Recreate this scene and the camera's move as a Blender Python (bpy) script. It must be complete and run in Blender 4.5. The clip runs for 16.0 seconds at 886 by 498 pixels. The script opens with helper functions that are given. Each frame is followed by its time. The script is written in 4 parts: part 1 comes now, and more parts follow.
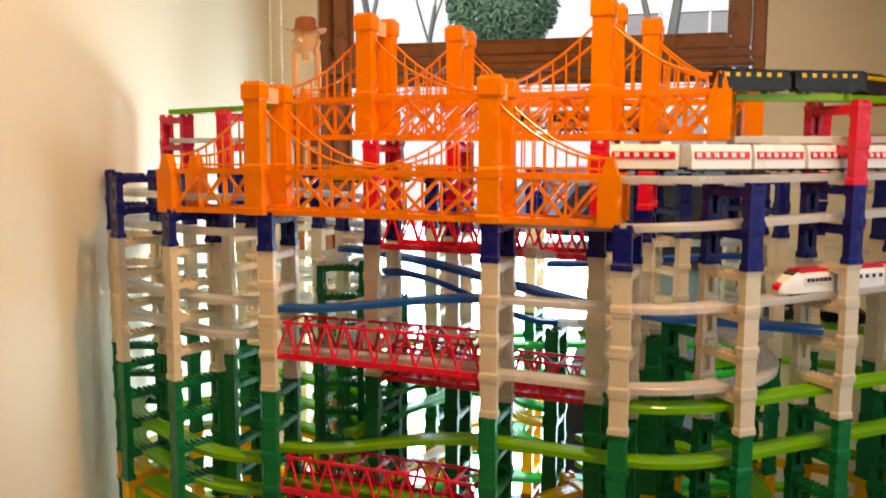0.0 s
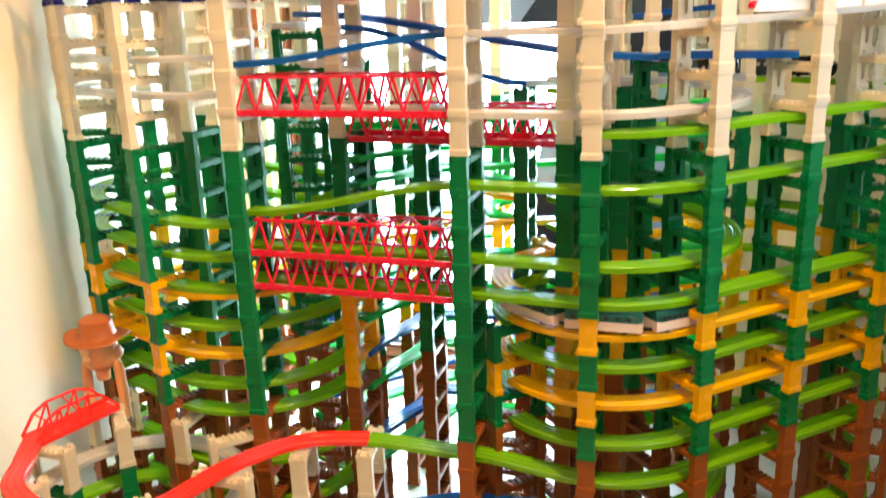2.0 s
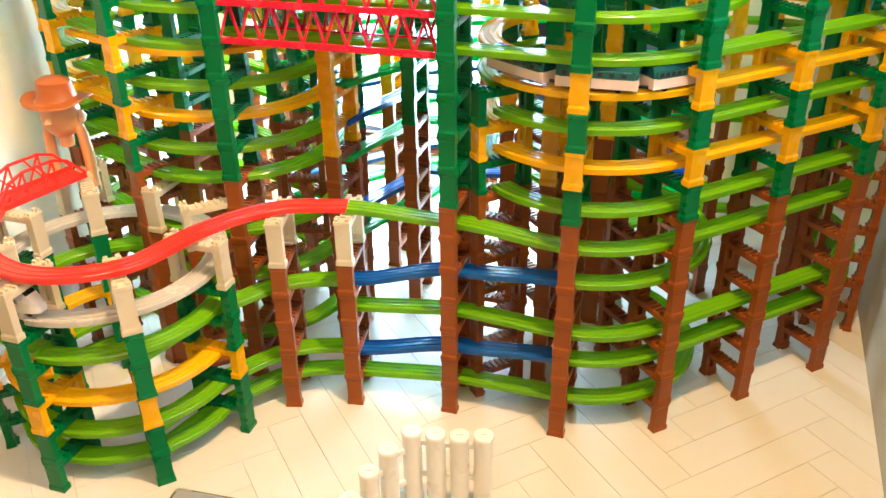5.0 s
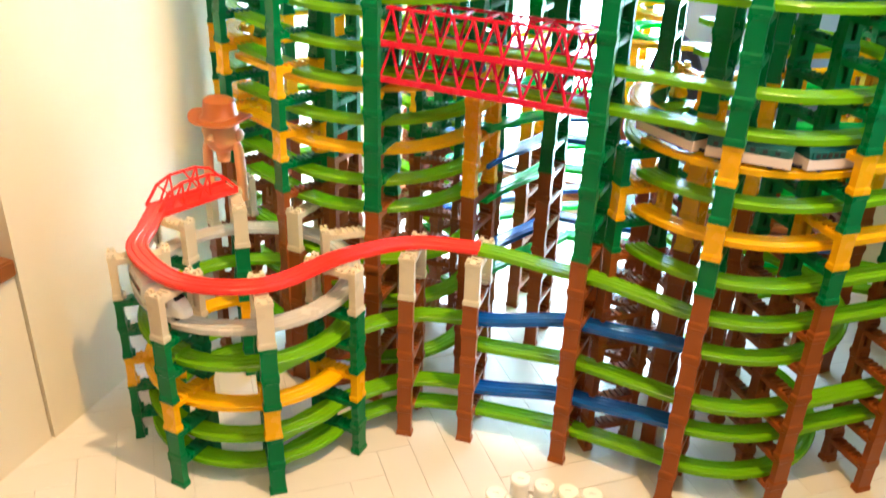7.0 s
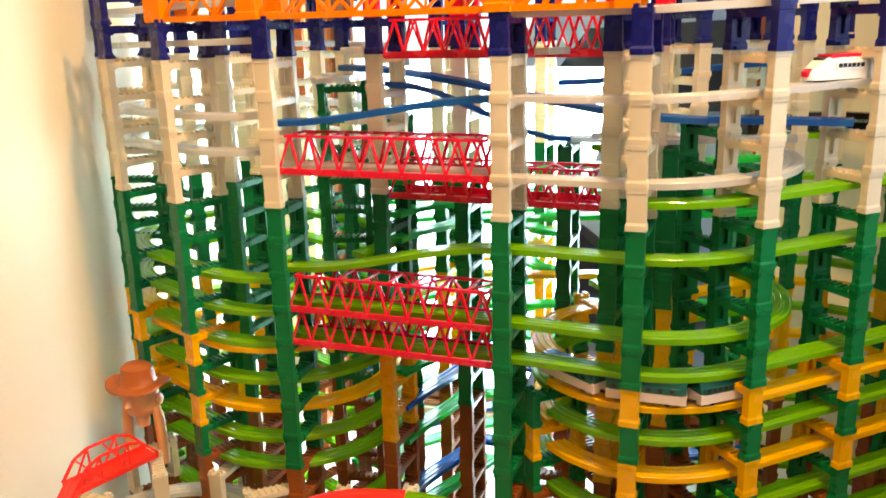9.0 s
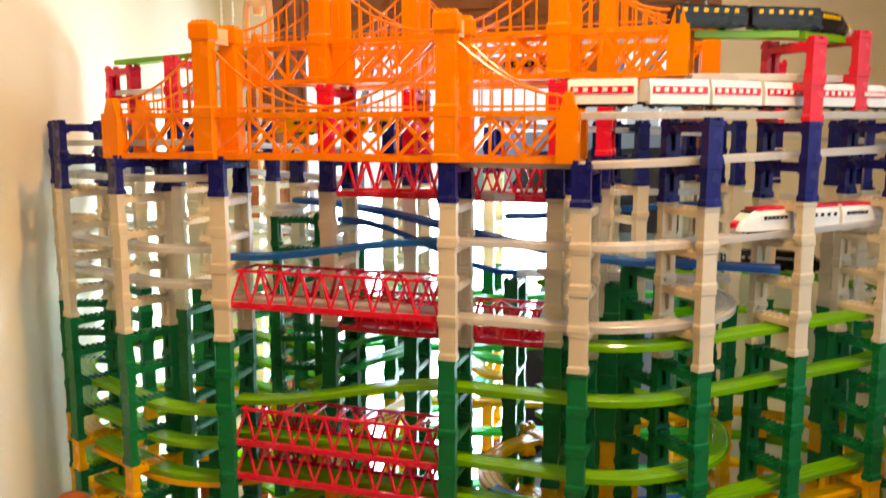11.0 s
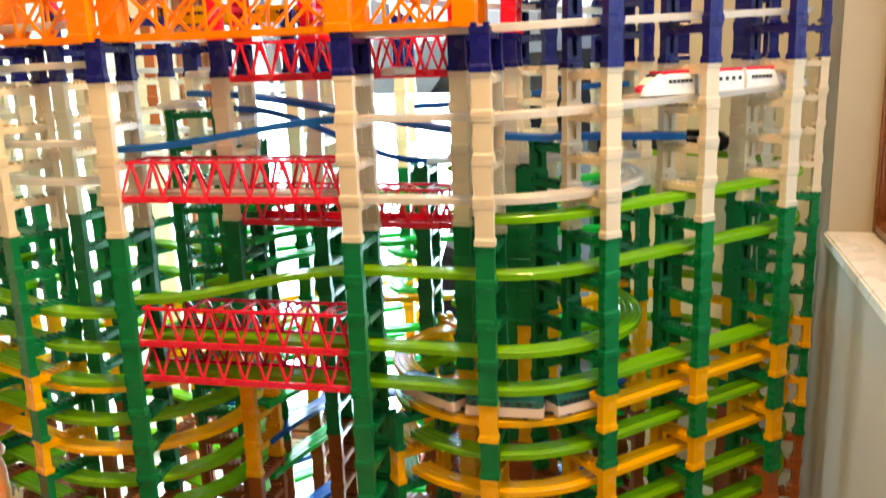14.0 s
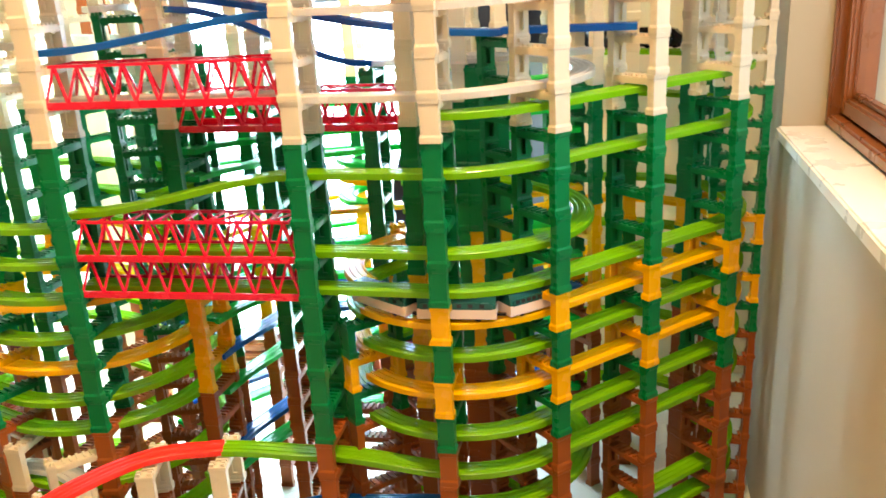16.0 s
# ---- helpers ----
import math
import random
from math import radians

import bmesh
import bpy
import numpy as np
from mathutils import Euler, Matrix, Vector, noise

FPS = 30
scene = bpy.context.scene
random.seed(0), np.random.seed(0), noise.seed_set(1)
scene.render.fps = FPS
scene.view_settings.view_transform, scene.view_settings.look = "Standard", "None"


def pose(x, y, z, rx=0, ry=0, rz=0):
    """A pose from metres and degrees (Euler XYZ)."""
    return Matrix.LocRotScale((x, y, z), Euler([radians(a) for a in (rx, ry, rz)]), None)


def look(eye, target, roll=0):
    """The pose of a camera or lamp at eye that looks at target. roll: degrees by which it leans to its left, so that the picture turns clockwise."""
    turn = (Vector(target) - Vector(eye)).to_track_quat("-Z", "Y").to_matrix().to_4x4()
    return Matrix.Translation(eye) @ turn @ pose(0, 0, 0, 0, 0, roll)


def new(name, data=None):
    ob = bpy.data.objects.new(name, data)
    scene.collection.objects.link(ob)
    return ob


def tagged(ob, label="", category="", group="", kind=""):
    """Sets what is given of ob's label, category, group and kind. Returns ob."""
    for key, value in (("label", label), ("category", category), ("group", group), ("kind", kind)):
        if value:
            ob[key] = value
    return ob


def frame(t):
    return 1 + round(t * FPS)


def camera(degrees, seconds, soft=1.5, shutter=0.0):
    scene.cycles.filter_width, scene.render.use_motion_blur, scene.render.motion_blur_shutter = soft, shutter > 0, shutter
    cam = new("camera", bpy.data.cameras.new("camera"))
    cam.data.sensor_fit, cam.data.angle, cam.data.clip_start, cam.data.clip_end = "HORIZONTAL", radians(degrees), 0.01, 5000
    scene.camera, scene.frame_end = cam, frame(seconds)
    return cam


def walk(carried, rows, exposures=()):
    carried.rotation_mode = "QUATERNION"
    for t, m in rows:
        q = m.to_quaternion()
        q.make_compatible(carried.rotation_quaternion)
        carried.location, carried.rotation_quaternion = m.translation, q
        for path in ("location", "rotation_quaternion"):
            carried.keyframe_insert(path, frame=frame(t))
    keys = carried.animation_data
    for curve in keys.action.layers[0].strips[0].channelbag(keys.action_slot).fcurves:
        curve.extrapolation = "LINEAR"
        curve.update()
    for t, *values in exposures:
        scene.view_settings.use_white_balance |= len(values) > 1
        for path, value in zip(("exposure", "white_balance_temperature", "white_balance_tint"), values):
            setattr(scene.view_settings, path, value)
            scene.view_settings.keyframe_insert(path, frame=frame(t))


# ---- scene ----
cam = camera(55.9, 16.0, 1.5, 0.5)
PATH = [
    (0, (0.028, -0.045, 1.443), (-0.01, 1.94, 1.203), 0.2),
    (0.5, (0.028, -0.048, 1.353), (0.04, 1.938, 1.116), 0.1),
    (1, (0.026, -0.061, 1.296), (0.051, 1.921, 1.027), -0.8),
    (1.5, (0.033, -0.042, 1.258), (0.064, 1.91, 0.821), -1.9),
    (2, (0.018, -0.039, 1.232), (0.06, 1.88, 0.669), -1.9),
    (2.5, (0.016, -0.031, 1.199), (0.063, 1.847, 0.513), -1.6),
    (3, (0.033, -0.024, 1.179), (0.068, 1.806, 0.372), -2.0),
    (3.5, (0.045, -0.017, 1.147), (0.077, 1.77, 0.249), -1.9),
    (3.7, (0.032, -0.015, 1.141), (0.089, 1.757, 0.215), -1.6),
    (5.8, (0.015, 0.006, 1.102), (0.045, 1.757, 0.135), 0.3),
    (6, (-0.009, 0.001, 1.104), (-0.029, 1.754, 0.141), 1.1),
    (6.5, (-0.05, -0.008, 1.114), (-0.212, 1.743, 0.163), 2.4),
    (7, (-0.031, -0.009, 1.155), (-0.212, 1.762, 0.242), 2.1),
    (7.5, (-0.005, -0.01, 1.208), (-0.194, 1.824, 0.432), 0.0),
    (8, (-0.004, -0.012, 1.251), (-0.142, 1.871, 0.591), -0.8),
    (8.5, (0.015, -0.004, 1.28), (-0.078, 1.909, 0.705), -1.3),
    (11, (0.03, -0.028, 1.374), (0.091, 1.95, 1.089), 0.0),
    (11.5, (0.029, -0.043, 1.387), (0.127, 1.948, 1.232), 0.5),
    (12, (0.039, -0.052, 1.395), (0.179, 1.942, 1.32), 0.7),
    (12.5, (0.049, -0.052, 1.395), (0.217, 1.94, 1.335), 0.1),
    (13, (0.06, -0.046, 1.382), (0.256, 1.943, 1.33), -0.8),
    (13.5, (0.063, -0.016, 1.332), (0.269, 1.958, 1.078), -1.4),
    (14, (0.081, 0.0, 1.278), (0.293, 1.938, 0.829), -1.9),
    (14.5, (0.079, 0.003, 1.267), (0.299, 1.924, 0.755), -2.4),
    (15, (0.087, 0.004, 1.256), (0.312, 1.917, 0.718), -2.3),
    (15.5, (0.089, 0.011, 1.237), (0.335, 1.91, 0.659), -2.5),
    (16, (0.107, 0.024, 1.225), (0.393, 1.904, 0.606), -3.0),
]
EXPOSURES = [(0, 1.35, 7300, 10), (1, 1.75, 7200, 8), (2, 2.35, 6700, 4), (3.5, 2.88, 6400, 1), (6, 2.7, 6300, 0), (7, 2.62, 6400, 1), (8.0, 2.35, 6900, 5), (8.5, 2.25, 7000, 5), (11, 1.7, 7200, 8), (12, 1.35, 7300, 10), (13, 1.35, 7300, 10), (14, 2.2, 6900, 4), (16, 2.58, 6800, 3)]
walk(cam, [(t, look(eye, target, roll)) for t, eye, target, roll in PATH], EXPOSURES)

# ---- light ----
world = bpy.data.worlds.new("sky")
scene.world = world
world.use_nodes = True
wn = world.node_tree.nodes
sky = wn.new("ShaderNodeTexSky")
sky.sky_type = "NISHITA"
sky.sun_disc = False
sky.sun_elevation, sky.sun_rotation = radians(45), radians(210)
world.node_tree.links.new(sky.outputs[0], wn["Background"].inputs[0])
wn["Background"].inputs[1].default_value = 0.09
sun = new("sun", bpy.data.lights.new("sun", "SUN"))
sun.data.energy, sun.data.angle = 0.8, radians(14)
sun.data.color = (1.0, 0.97, 0.92)
sun.matrix_world = look((-4, -5, 8), (0, 2, 0))


def area(name, eye, target, w, h, watts, colour, spread=180):
    ob = new(name, bpy.data.lights.new(name, "AREA"))
    ob.data.shape, ob.data.size, ob.data.size_y = "RECTANGLE", w, h
    ob.data.energy, ob.data.color, ob.data.spread = watts, colour, radians(spread)
    ob.matrix_world = look(eye, target)
    return ob


area("ceiling_lamp", (0.46, 0.74, 2.64), (-0.65, 1.34, 0.6), 0.07, 0.07, 7.8, (1.0, 0.61, 0.29), 140)
# wide warm fill added overhead by the camera to lift the front shadows
area("rear_fill", (-0.35, -0.15, 2.62), (-0.75, 1.2, 0.6), 0.9, 0.9, 5.0, (1.0, 0.66, 0.36))
# daylight in the openings of the back and side windows
area("north_daylight", (0.18, 2.665, 0.62), (-0.50, 1.60, 0.72), 1.1, 1.1, 18, (0.58, 0.80, 1.0), 150)
area("east_daylight", (0.95, 0.45, 1.65), (-0.6, 1.3, 0.8), 1.0, 1.0, 1.1, (0.80, 0.90, 1.0))
# ---- materials ----
def material(name, colour, rough=0.35, vary=0.07, scale=18.0, bump=0.01, bump_scale=200.0, metal=0.0, coat=0.0, pass_through=0.0, sheen_scale=4.0, thin=0.0, shine=0.5):
    m = bpy.data.materials.new(name)
    m.use_nodes = True
    nt = m.node_tree
    n, l = nt.nodes, nt.links
    b = n["Principled BSDF"]
    geo = n.new("ShaderNodeTexCoord")
    fine = n.new("ShaderNodeTexNoise")
    fine.inputs["Scale"].default_value, fine.inputs["Detail"].default_value = scale, 6
    broad = n.new("ShaderNodeTexNoise")
    broad.inputs["Scale"].default_value, broad.inputs["Detail"].default_value = sheen_scale, 3
    info = n.new("ShaderNodeObjectInfo")
    l.new(geo.outputs["Object"], fine.inputs["Vector"])
    l.new(geo.outputs["Object"], broad.inputs["Vector"])
    add = n.new("ShaderNodeMath")
    add.operation = "ADD"
    l.new(fine.outputs["Fac"], add.inputs[0])
    l.new(broad.outputs["Fac"], add.inputs[1])
    add2 = n.new("ShaderNodeMath")
    add2.operation = "MULTIPLY_ADD"
    l.new(info.outputs["Random"], add2.inputs[0])
    add2.inputs[1].default_value = 0.6
    l.new(add.outputs[0], add2.inputs[2])
    rng = n.new("ShaderNodeMapRange")
    rng.inputs["From Min"].default_value, rng.inputs["From Max"].default_value = 0.6, 2.0
    rng.inputs["To Min"].default_value, rng.inputs["To Max"].default_value = 1 - vary, 1 + vary
    l.new(add2.outputs[0], rng.inputs["Value"])
    mix = n.new("ShaderNodeVectorMath")
    mix.operation = "SCALE"
    mix.inputs[0].default_value = colour
    l.new(rng.outputs[0], mix.inputs["Scale"])
    l.new(mix.outputs[0], b.inputs["Base Color"])
    r2 = n.new("ShaderNodeMapRange")
    r2.inputs["From Min"].default_value, r2.inputs["From Max"].default_value = 0.3, 0.7
    r2.inputs["To Min"].default_value, r2.inputs["To Max"].default_value = max(0.02, rough - 0.06), rough + 0.06
    l.new(fine.outputs["Fac"], r2.inputs["Value"])
    l.new(r2.outputs[0], b.inputs["Roughness"])
    b.inputs["Metallic"].default_value = metal
    b.inputs["Coat Weight"].default_value = coat
    b.inputs["Specular IOR Level"].default_value = shine
    if pass_through:
        b.inputs["Transmission Weight"].default_value = pass_through
    if bump:
        t = n.new("ShaderNodeTexNoise")
        t.inputs["Scale"].default_value, t.inputs["Detail"].default_value = bump_scale, 4
        l.new(geo.outputs["Object"], t.inputs["Vector"])
        bp = n.new("ShaderNodeBump")
        bp.inputs["Strength"].default_value, bp.inputs["Distance"].default_value = bump, 0.002
        l.new(t.outputs["Fac"], bp.inputs["Height"])
        l.new(bp.outputs[0], b.inputs["Normal"])
    if thin:
        # thin moulded plastic lets part of the light behind it through
        tr = n.new("ShaderNodeBsdfTranslucent")
        l.new(mix.outputs[0], tr.inputs["Color"])
        both = n.new("ShaderNodeMixShader")
        both.inputs[0].default_value = thin
        l.new(b.outputs[0], both.inputs[1])
        l.new(tr.outputs[0], both.inputs[2])
        l.new(both.outputs[0], n["Material Output"].inputs["Surface"])
    return m


MAT = {
    "brown": material("brown_plastic", (0.27, 0.068, 0.012), 0.32, shine=0.25),
    "green": material("dark_green_plastic", (0.002, 0.17, 0.048), 0.3, thin=0.12, shine=0.25),
    "yellow": material("amber_plastic", (0.92, 0.48, 0.005), 0.26, thin=0.2),
    "white": material("cream_plastic", (0.82, 0.72, 0.54), 0.3, thin=0.35),
    "blue": material("navy_plastic", (0.006, 0.008, 0.12), 0.26, shine=0.3),
    "red": material("red_plastic", (0.66, 0.008, 0.035), 0.25),
    "orange": material("orange_plastic", (0.93, 0.26, 0.004), 0.25, thin=0.2),
    "lime": material("lime_plastic", (0.2, 0.5, 0.008), 0.17, thin=0.3),
    "mint": material("clear_green_plastic", (0.02, 0.55, 0.1), 0.17, thin=0.45),
    "gold": material("yellow_plastic", (0.94, 0.53, 0.005), 0.17, thin=0.25),
    "milk": material("milky_plastic", (0.74, 0.71, 0.66), 0.24, pass_through=0.15, thin=0.4),
    "azure": material("blue_rail_plastic", (0.008, 0.11, 0.42), 0.2, thin=0.2),
    "scarlet": material("scarlet_plastic", (0.85, 0.03, 0.024), 0.2),
    "ivory": material("ivory_plastic", (0.8, 0.78, 0.73), 0.3),
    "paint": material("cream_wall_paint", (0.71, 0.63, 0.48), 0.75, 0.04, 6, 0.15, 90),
    # right-hand walls and threshold: dimmer light on them is put into this darker colour
    "pale": material("dimmed_wall_paint", (0.44, 0.37, 0.26), 0.7, 0.04, 6, 0.12, 90),
    "wood": material("varnished_wood", (0.22, 0.07, 0.018), 0.3, 0.35, 14, 0.1, 60),
    "ceiling": material("ceiling_paint", (0.72, 0.7, 0.66), 0.8, 0.03),
    "tile": material("white_floor_board", (0.66, 0.62, 0.56), 0.34, 0.035, 9, 0.05, 60),
    "joint": material("floor_joint", (0.6, 0.56, 0.5), 0.8),
    "black": material("black_plastic", (0.008, 0.008, 0.009), 0.25, shine=0.3),
    "grey": material("grey_plastic", (0.30, 0.30, 0.31), 0.4),
    "felt": material("brown_hat_plastic", (0.36, 0.09, 0.014), 0.45),
    "skin": material("tan_doll_plastic", (0.7, 0.35, 0.15), 0.42),
    "teal": material("dark_teal_paint", (0.01, 0.09, 0.08), 0.25),
    "tan": material("tan_plastic", (0.72, 0.50, 0.30), 0.4),
    "blush": material("pale_pink_plastic", (0.74, 0.6, 0.5), 0.35),
    "chrome": material("silver_paint", (0.6, 0.6, 0.6), 0.25, metal=0.8),
    "asphalt": material("pale_paving", (0.3, 0.3, 0.31), 0.9, 0.15, 8, 0.3, 40),
    "stone": material("pale_render", (0.78, 0.79, 0.8), 0.85, 0.08, 3),
    "leaf": material("clipped_shrub_leaf", (0.12, 0.22, 0.12), 0.6, 0.4, 12),
    "bark": material("grey_bark", (0.2, 0.19, 0.18), 0.85, 0.3, 20, 0.4, 60),
    "carpaint": material("silver_blue_car_paint", (0.32, 0.4, 0.5), 0.2, 0.03, coat=0.6),
    "tyre": material("tyre_rubber", (0.02, 0.02, 0.02), 0.8),
}
glass = bpy.data.materials.new("window_glass")
glass.use_nodes = True
gb = glass.node_tree.nodes["Principled BSDF"]
gb.inputs["Base Color"].default_value = (1, 1, 1, 1)
gb.inputs["Transmission Weight"].default_value, gb.inputs["Roughness"].default_value, gb.inputs["IOR"].default_value = 1.0, 0.0, 1.02
MAT["glass"] = glass
MAT["tint"] = material("dark_window", (0.02, 0.025, 0.03), 0.1)


# ---- mesh tools ----
def box(bm, x0, x1, y0, y1, z0, z1, m=None):
    vs = [bm.verts.new((x, y, z)) for z in (z0, z1) for x, y in ((x0, y0), (x1, y0), (x1, y1), (x0, y1))]
    if m is not None:
        for v in vs:
            v.co = m @ v.co
    for a in ((3, 2, 1, 0), (4, 5, 6, 7), (0, 1, 5, 4), (1, 2, 6, 5), (2, 3, 7, 6), (3, 0, 4, 7)):
        bm.faces.new([vs[i] for i in a])
    return vs


def bar(bm, a, b, w, h=None, up=(0, 0, 1)):
    """A rectangular bar between two points."""
    a, b = Vector(a), Vector(b)
    d = (b - a).normalized()
    u = Vector(up)
    if abs(d.dot(u)) > 0.99:
        u = Vector((0, 1, 0))
    s = d.cross(u).normalized() * w / 2
    t = s.cross(d).normalized() * (h or w) / 2
    vs = [bm.verts.new(p + i * s + j * t) for p in (a, b) for i, j in ((-1, -1), (1, -1), (1, 1), (-1, 1))]
    for f in ((3, 2, 1, 0), (4, 5, 6, 7), (0, 1, 5, 4), (1, 2, 6, 5), (2, 3, 7, 6), (3, 0, 4, 7)):
        bm.faces.new([vs[i] for i in f])


def ring_stack(bm, rows, n=16, cap=True):
    """A turned shape: rows of (x, y, z, radius_x, radius_y)."""
    loops = []
    for x, y, z, rx, ry in rows:
        loops.append([bm.verts.new((x + rx * math.cos(2 * math.pi * i / n), y + ry * math.sin(2 * math.pi * i / n), z)) for i in range(n)])
    for a, b in zip(loops, loops[1:]):
        for i in range(n):
            bm.faces.new((a[i], a[(i + 1) % n], b[(i + 1) % n], b[i]))
    if cap:
        bm.faces.new(loops[0][::-1])
        bm.faces.new(loops[-1])


def sweep(bm, pts, profile, closed=True, caps=True):
    """A profile of (side, up) swept along points of (position, tangent) with the up axis kept."""
    loops = []
    for p, d in pts:
        s = Vector((d.y, -d.x, 0)).normalized()
        u = s.cross(d).normalized()
        loops.append([bm.verts.new(p + s * a + u * b) for a, b in profile])
    n = len(profile)
    for a, b in zip(loops, loops[1:]):
        for i in range(n if closed else n - 1):
            bm.faces.new((a[i], b[i], b[(i + 1) % n], a[(i + 1) % n]))
    if caps:
        bm.faces.new(loops[0])
        bm.faces.new(loops[-1][::-1])


def tube(bm, pts, radii, n=6):
    loops = []
    for i, p in enumerate(pts):
        p = Vector(p)
        d = (Vector(pts[min(i + 1, len(pts) - 1)]) - Vector(pts[max(i - 1, 0)])).normalized()
        s = d.orthogonal().normalized()
        t = d.cross(s)
        loops.append([bm.verts.new(p + radii[i] * (s * math.cos(2 * math.pi * k / n) + t * math.sin(2 * math.pi * k / n))) for k in range(n)])
    for a, b in zip(loops, loops[1:]):
        for i in range(n):
            bm.faces.new((a[i], a[(i + 1) % n], b[(i + 1) % n], b[i]))
    bm.faces.new(loops[0][::-1])
    bm.faces.new(loops[-1])


def mesh_of(name, bm, mat, smooth=False, recalc=True):
    if recalc:
        bmesh.ops.recalc_face_normals(bm, faces=bm.faces)
    me = bpy.data.meshes.new(name)
    bm.to_mesh(me)
    bm.free()
    for k in mat if isinstance(mat, (list, tuple)) else (mat,):
        me.materials.append(MAT[k])
    if smooth:
        for p in me.polygons:
            p.use_smooth = True
        me.set_sharp_from_angle(angle=radians(40))
    return me


def part(name, bm, mat, parent=None, label="", smooth=False):
    me = bm if isinstance(bm, bpy.types.Mesh) else mesh_of(name, bm, mat, smooth)
    ob = new(name, me)
    ob.parent = parent
    if label:
        ob["label"] = label
    return ob


def thing(name, label, category, m=None, group="", kind=""):
    ob = new(name)
    ob.empty_display_size = 0.05
    if m is not None:
        ob.matrix_basis = m
    return tagged(ob, label, category, group, kind)


def solid(name, bm, mat, label, category="", group="", kind="", m=None, smooth=False):
    ob = new(name, mesh_of(name, bm, mat, smooth))
    if m is not None:
        ob.matrix_basis = m
    return tagged(ob, label, category, group, kind)


# ---- the room ----
ROOM = pose(0, 0, 0, 0, 0, -16)
WEST = pose(-0.945, 1.242, 0, 0, 0, -12.5)
EAST = pose(1.047, 1.572, 0, 0, 0, -22)


def slab(name, x0, x1, y0, y1, z0, z1, mat, label, m=ROOM, bevel=0.0):
    bm = bmesh.new()
    box(bm, x0, x1, y0, y1, z0, z1)
    if bevel:
        bmesh.ops.bevel(bm, geom=bm.edges[:], offset=bevel, segments=2, affect="EDGES")
    return solid(name, bm, mat, label, kind="structure", m=m)


WB, WF, WH = 2.5, -2.6, 2.7
slab("floor", -2.6, 1.05, WF - 0.1, WB + 0.2, -0.12, -0.006, "joint", "dark joints under the pale floor boards")
slab("ceiling", -2.7, 1.15, WF - 0.1, WB + 0.25, WH, WH + 0.1, "ceiling", "plain off-white ceiling")
slab("wall_west", -0.25, 0, 0.0, 1.75, 0, WH, "paint", "cream painted wall beside the toy tower", WEST)
slab("wall_west_return", -1.3, -0.25, 0.0, 0.15, 0, WH, "paint", "cream painted wall return", WEST)
slab("wall_west_far", -1.45, -1.3, -3.4, 0.15, 0, WH, "paint", "plain cream wall", WEST)
slab("wall_south", -2.8, 0.6, WF - 0.1, WF, 0, WH, "paint", "plain cream wall")
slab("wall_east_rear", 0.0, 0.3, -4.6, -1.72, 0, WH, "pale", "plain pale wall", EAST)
# back wall with two windows, one over the other
GX0, GX1, GZ0, GZT, GZ1 = -1.172, 0.2, 0.03, 1.70, 2.5
slab("wall_north_west", -1.8, GX0, WB, WB + 0.2, 0, WH, "paint", "cream back wall beside the window")
slab("wall_north_east", GX1, 1.6, WB, WB + 0.2, 0, WH, "paint", "cream back wall beside the window")
slab("wall_north_below", GX0, GX1, WB, WB + 0.2, 0, GZ0, "pale", "pale threshold under the window")
slab("wall_north_above", GX0, GX1, WB, WB + 0.2, GZ1, WH, "paint", "cream wall over the window")
# right wall with a deep window
SZ0, SZ1 = 0.905, 2.35
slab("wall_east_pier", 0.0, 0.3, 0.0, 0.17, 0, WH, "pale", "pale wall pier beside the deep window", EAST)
slab("wall_east_recess", 0.262, 0.45, 0.0, 1.2, 0, WH, "paint", "cream wall behind the pier", EAST)
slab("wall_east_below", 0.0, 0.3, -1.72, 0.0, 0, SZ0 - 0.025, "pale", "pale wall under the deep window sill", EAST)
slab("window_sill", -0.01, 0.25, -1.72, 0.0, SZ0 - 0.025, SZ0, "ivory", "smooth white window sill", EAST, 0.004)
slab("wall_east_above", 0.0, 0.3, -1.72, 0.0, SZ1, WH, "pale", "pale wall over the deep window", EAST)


def window(name, x0, x1, z0, z1, fl, fb, m, label):
    """Frame with uprights fl wide and rails fb high round one pane; y is depth."""
    w = thing(name, label, "window", m, kind="structure")
    def ring(name, fx, fz, gx, gz, y0, y1, bevel, label):
        """Four bars round the opening: from fx, fz inside its edge to gx, gz."""
        for a in ((x0 + fx, x0 + gx, z0 + fz, z1 - fz), (x1 - gx, x1 - fx, z0 + fz, z1 - fz), (x0 + gx, x1 - gx, z1 - gz, z1 - fz), (x0 + gx, x1 - gx, z0 + fz, z0 + gz)):
            bm = bmesh.new()
            box(bm, a[0], a[1], y0, y1, a[2], a[3])
            bmesh.ops.bevel(bm, geom=bm.edges[:], offset=bevel, segments=2, affect="EDGES")
            part(name, bm, "wood", w, label)

    ring("window_frame", 0, 0, fl * 0.4, fb * 0.4, -0.035, 0.05, 0.005, "brown varnished wooden frame")
    ring("sash", fl * 0.4 + 0.003, fb * 0.4 + 0.003, fl, fb, -0.016, 0.04, 0.005, "brown varnished wooden sash")
    ring("glazing_bead", fl + 0.0005, fb + 0.0005, fl + 0.012, fb + 0.012, -0.002, 0.016, 0.003, "")
    bm = bmesh.new()
    box(bm, x0 + fl, x1 - fl, 0.005, 0.009, z0 + fb, z1 - fb)
    g = part("pane", bm, "glass", w, "clear glass pane")
    g.visible_shadow = False
    return w


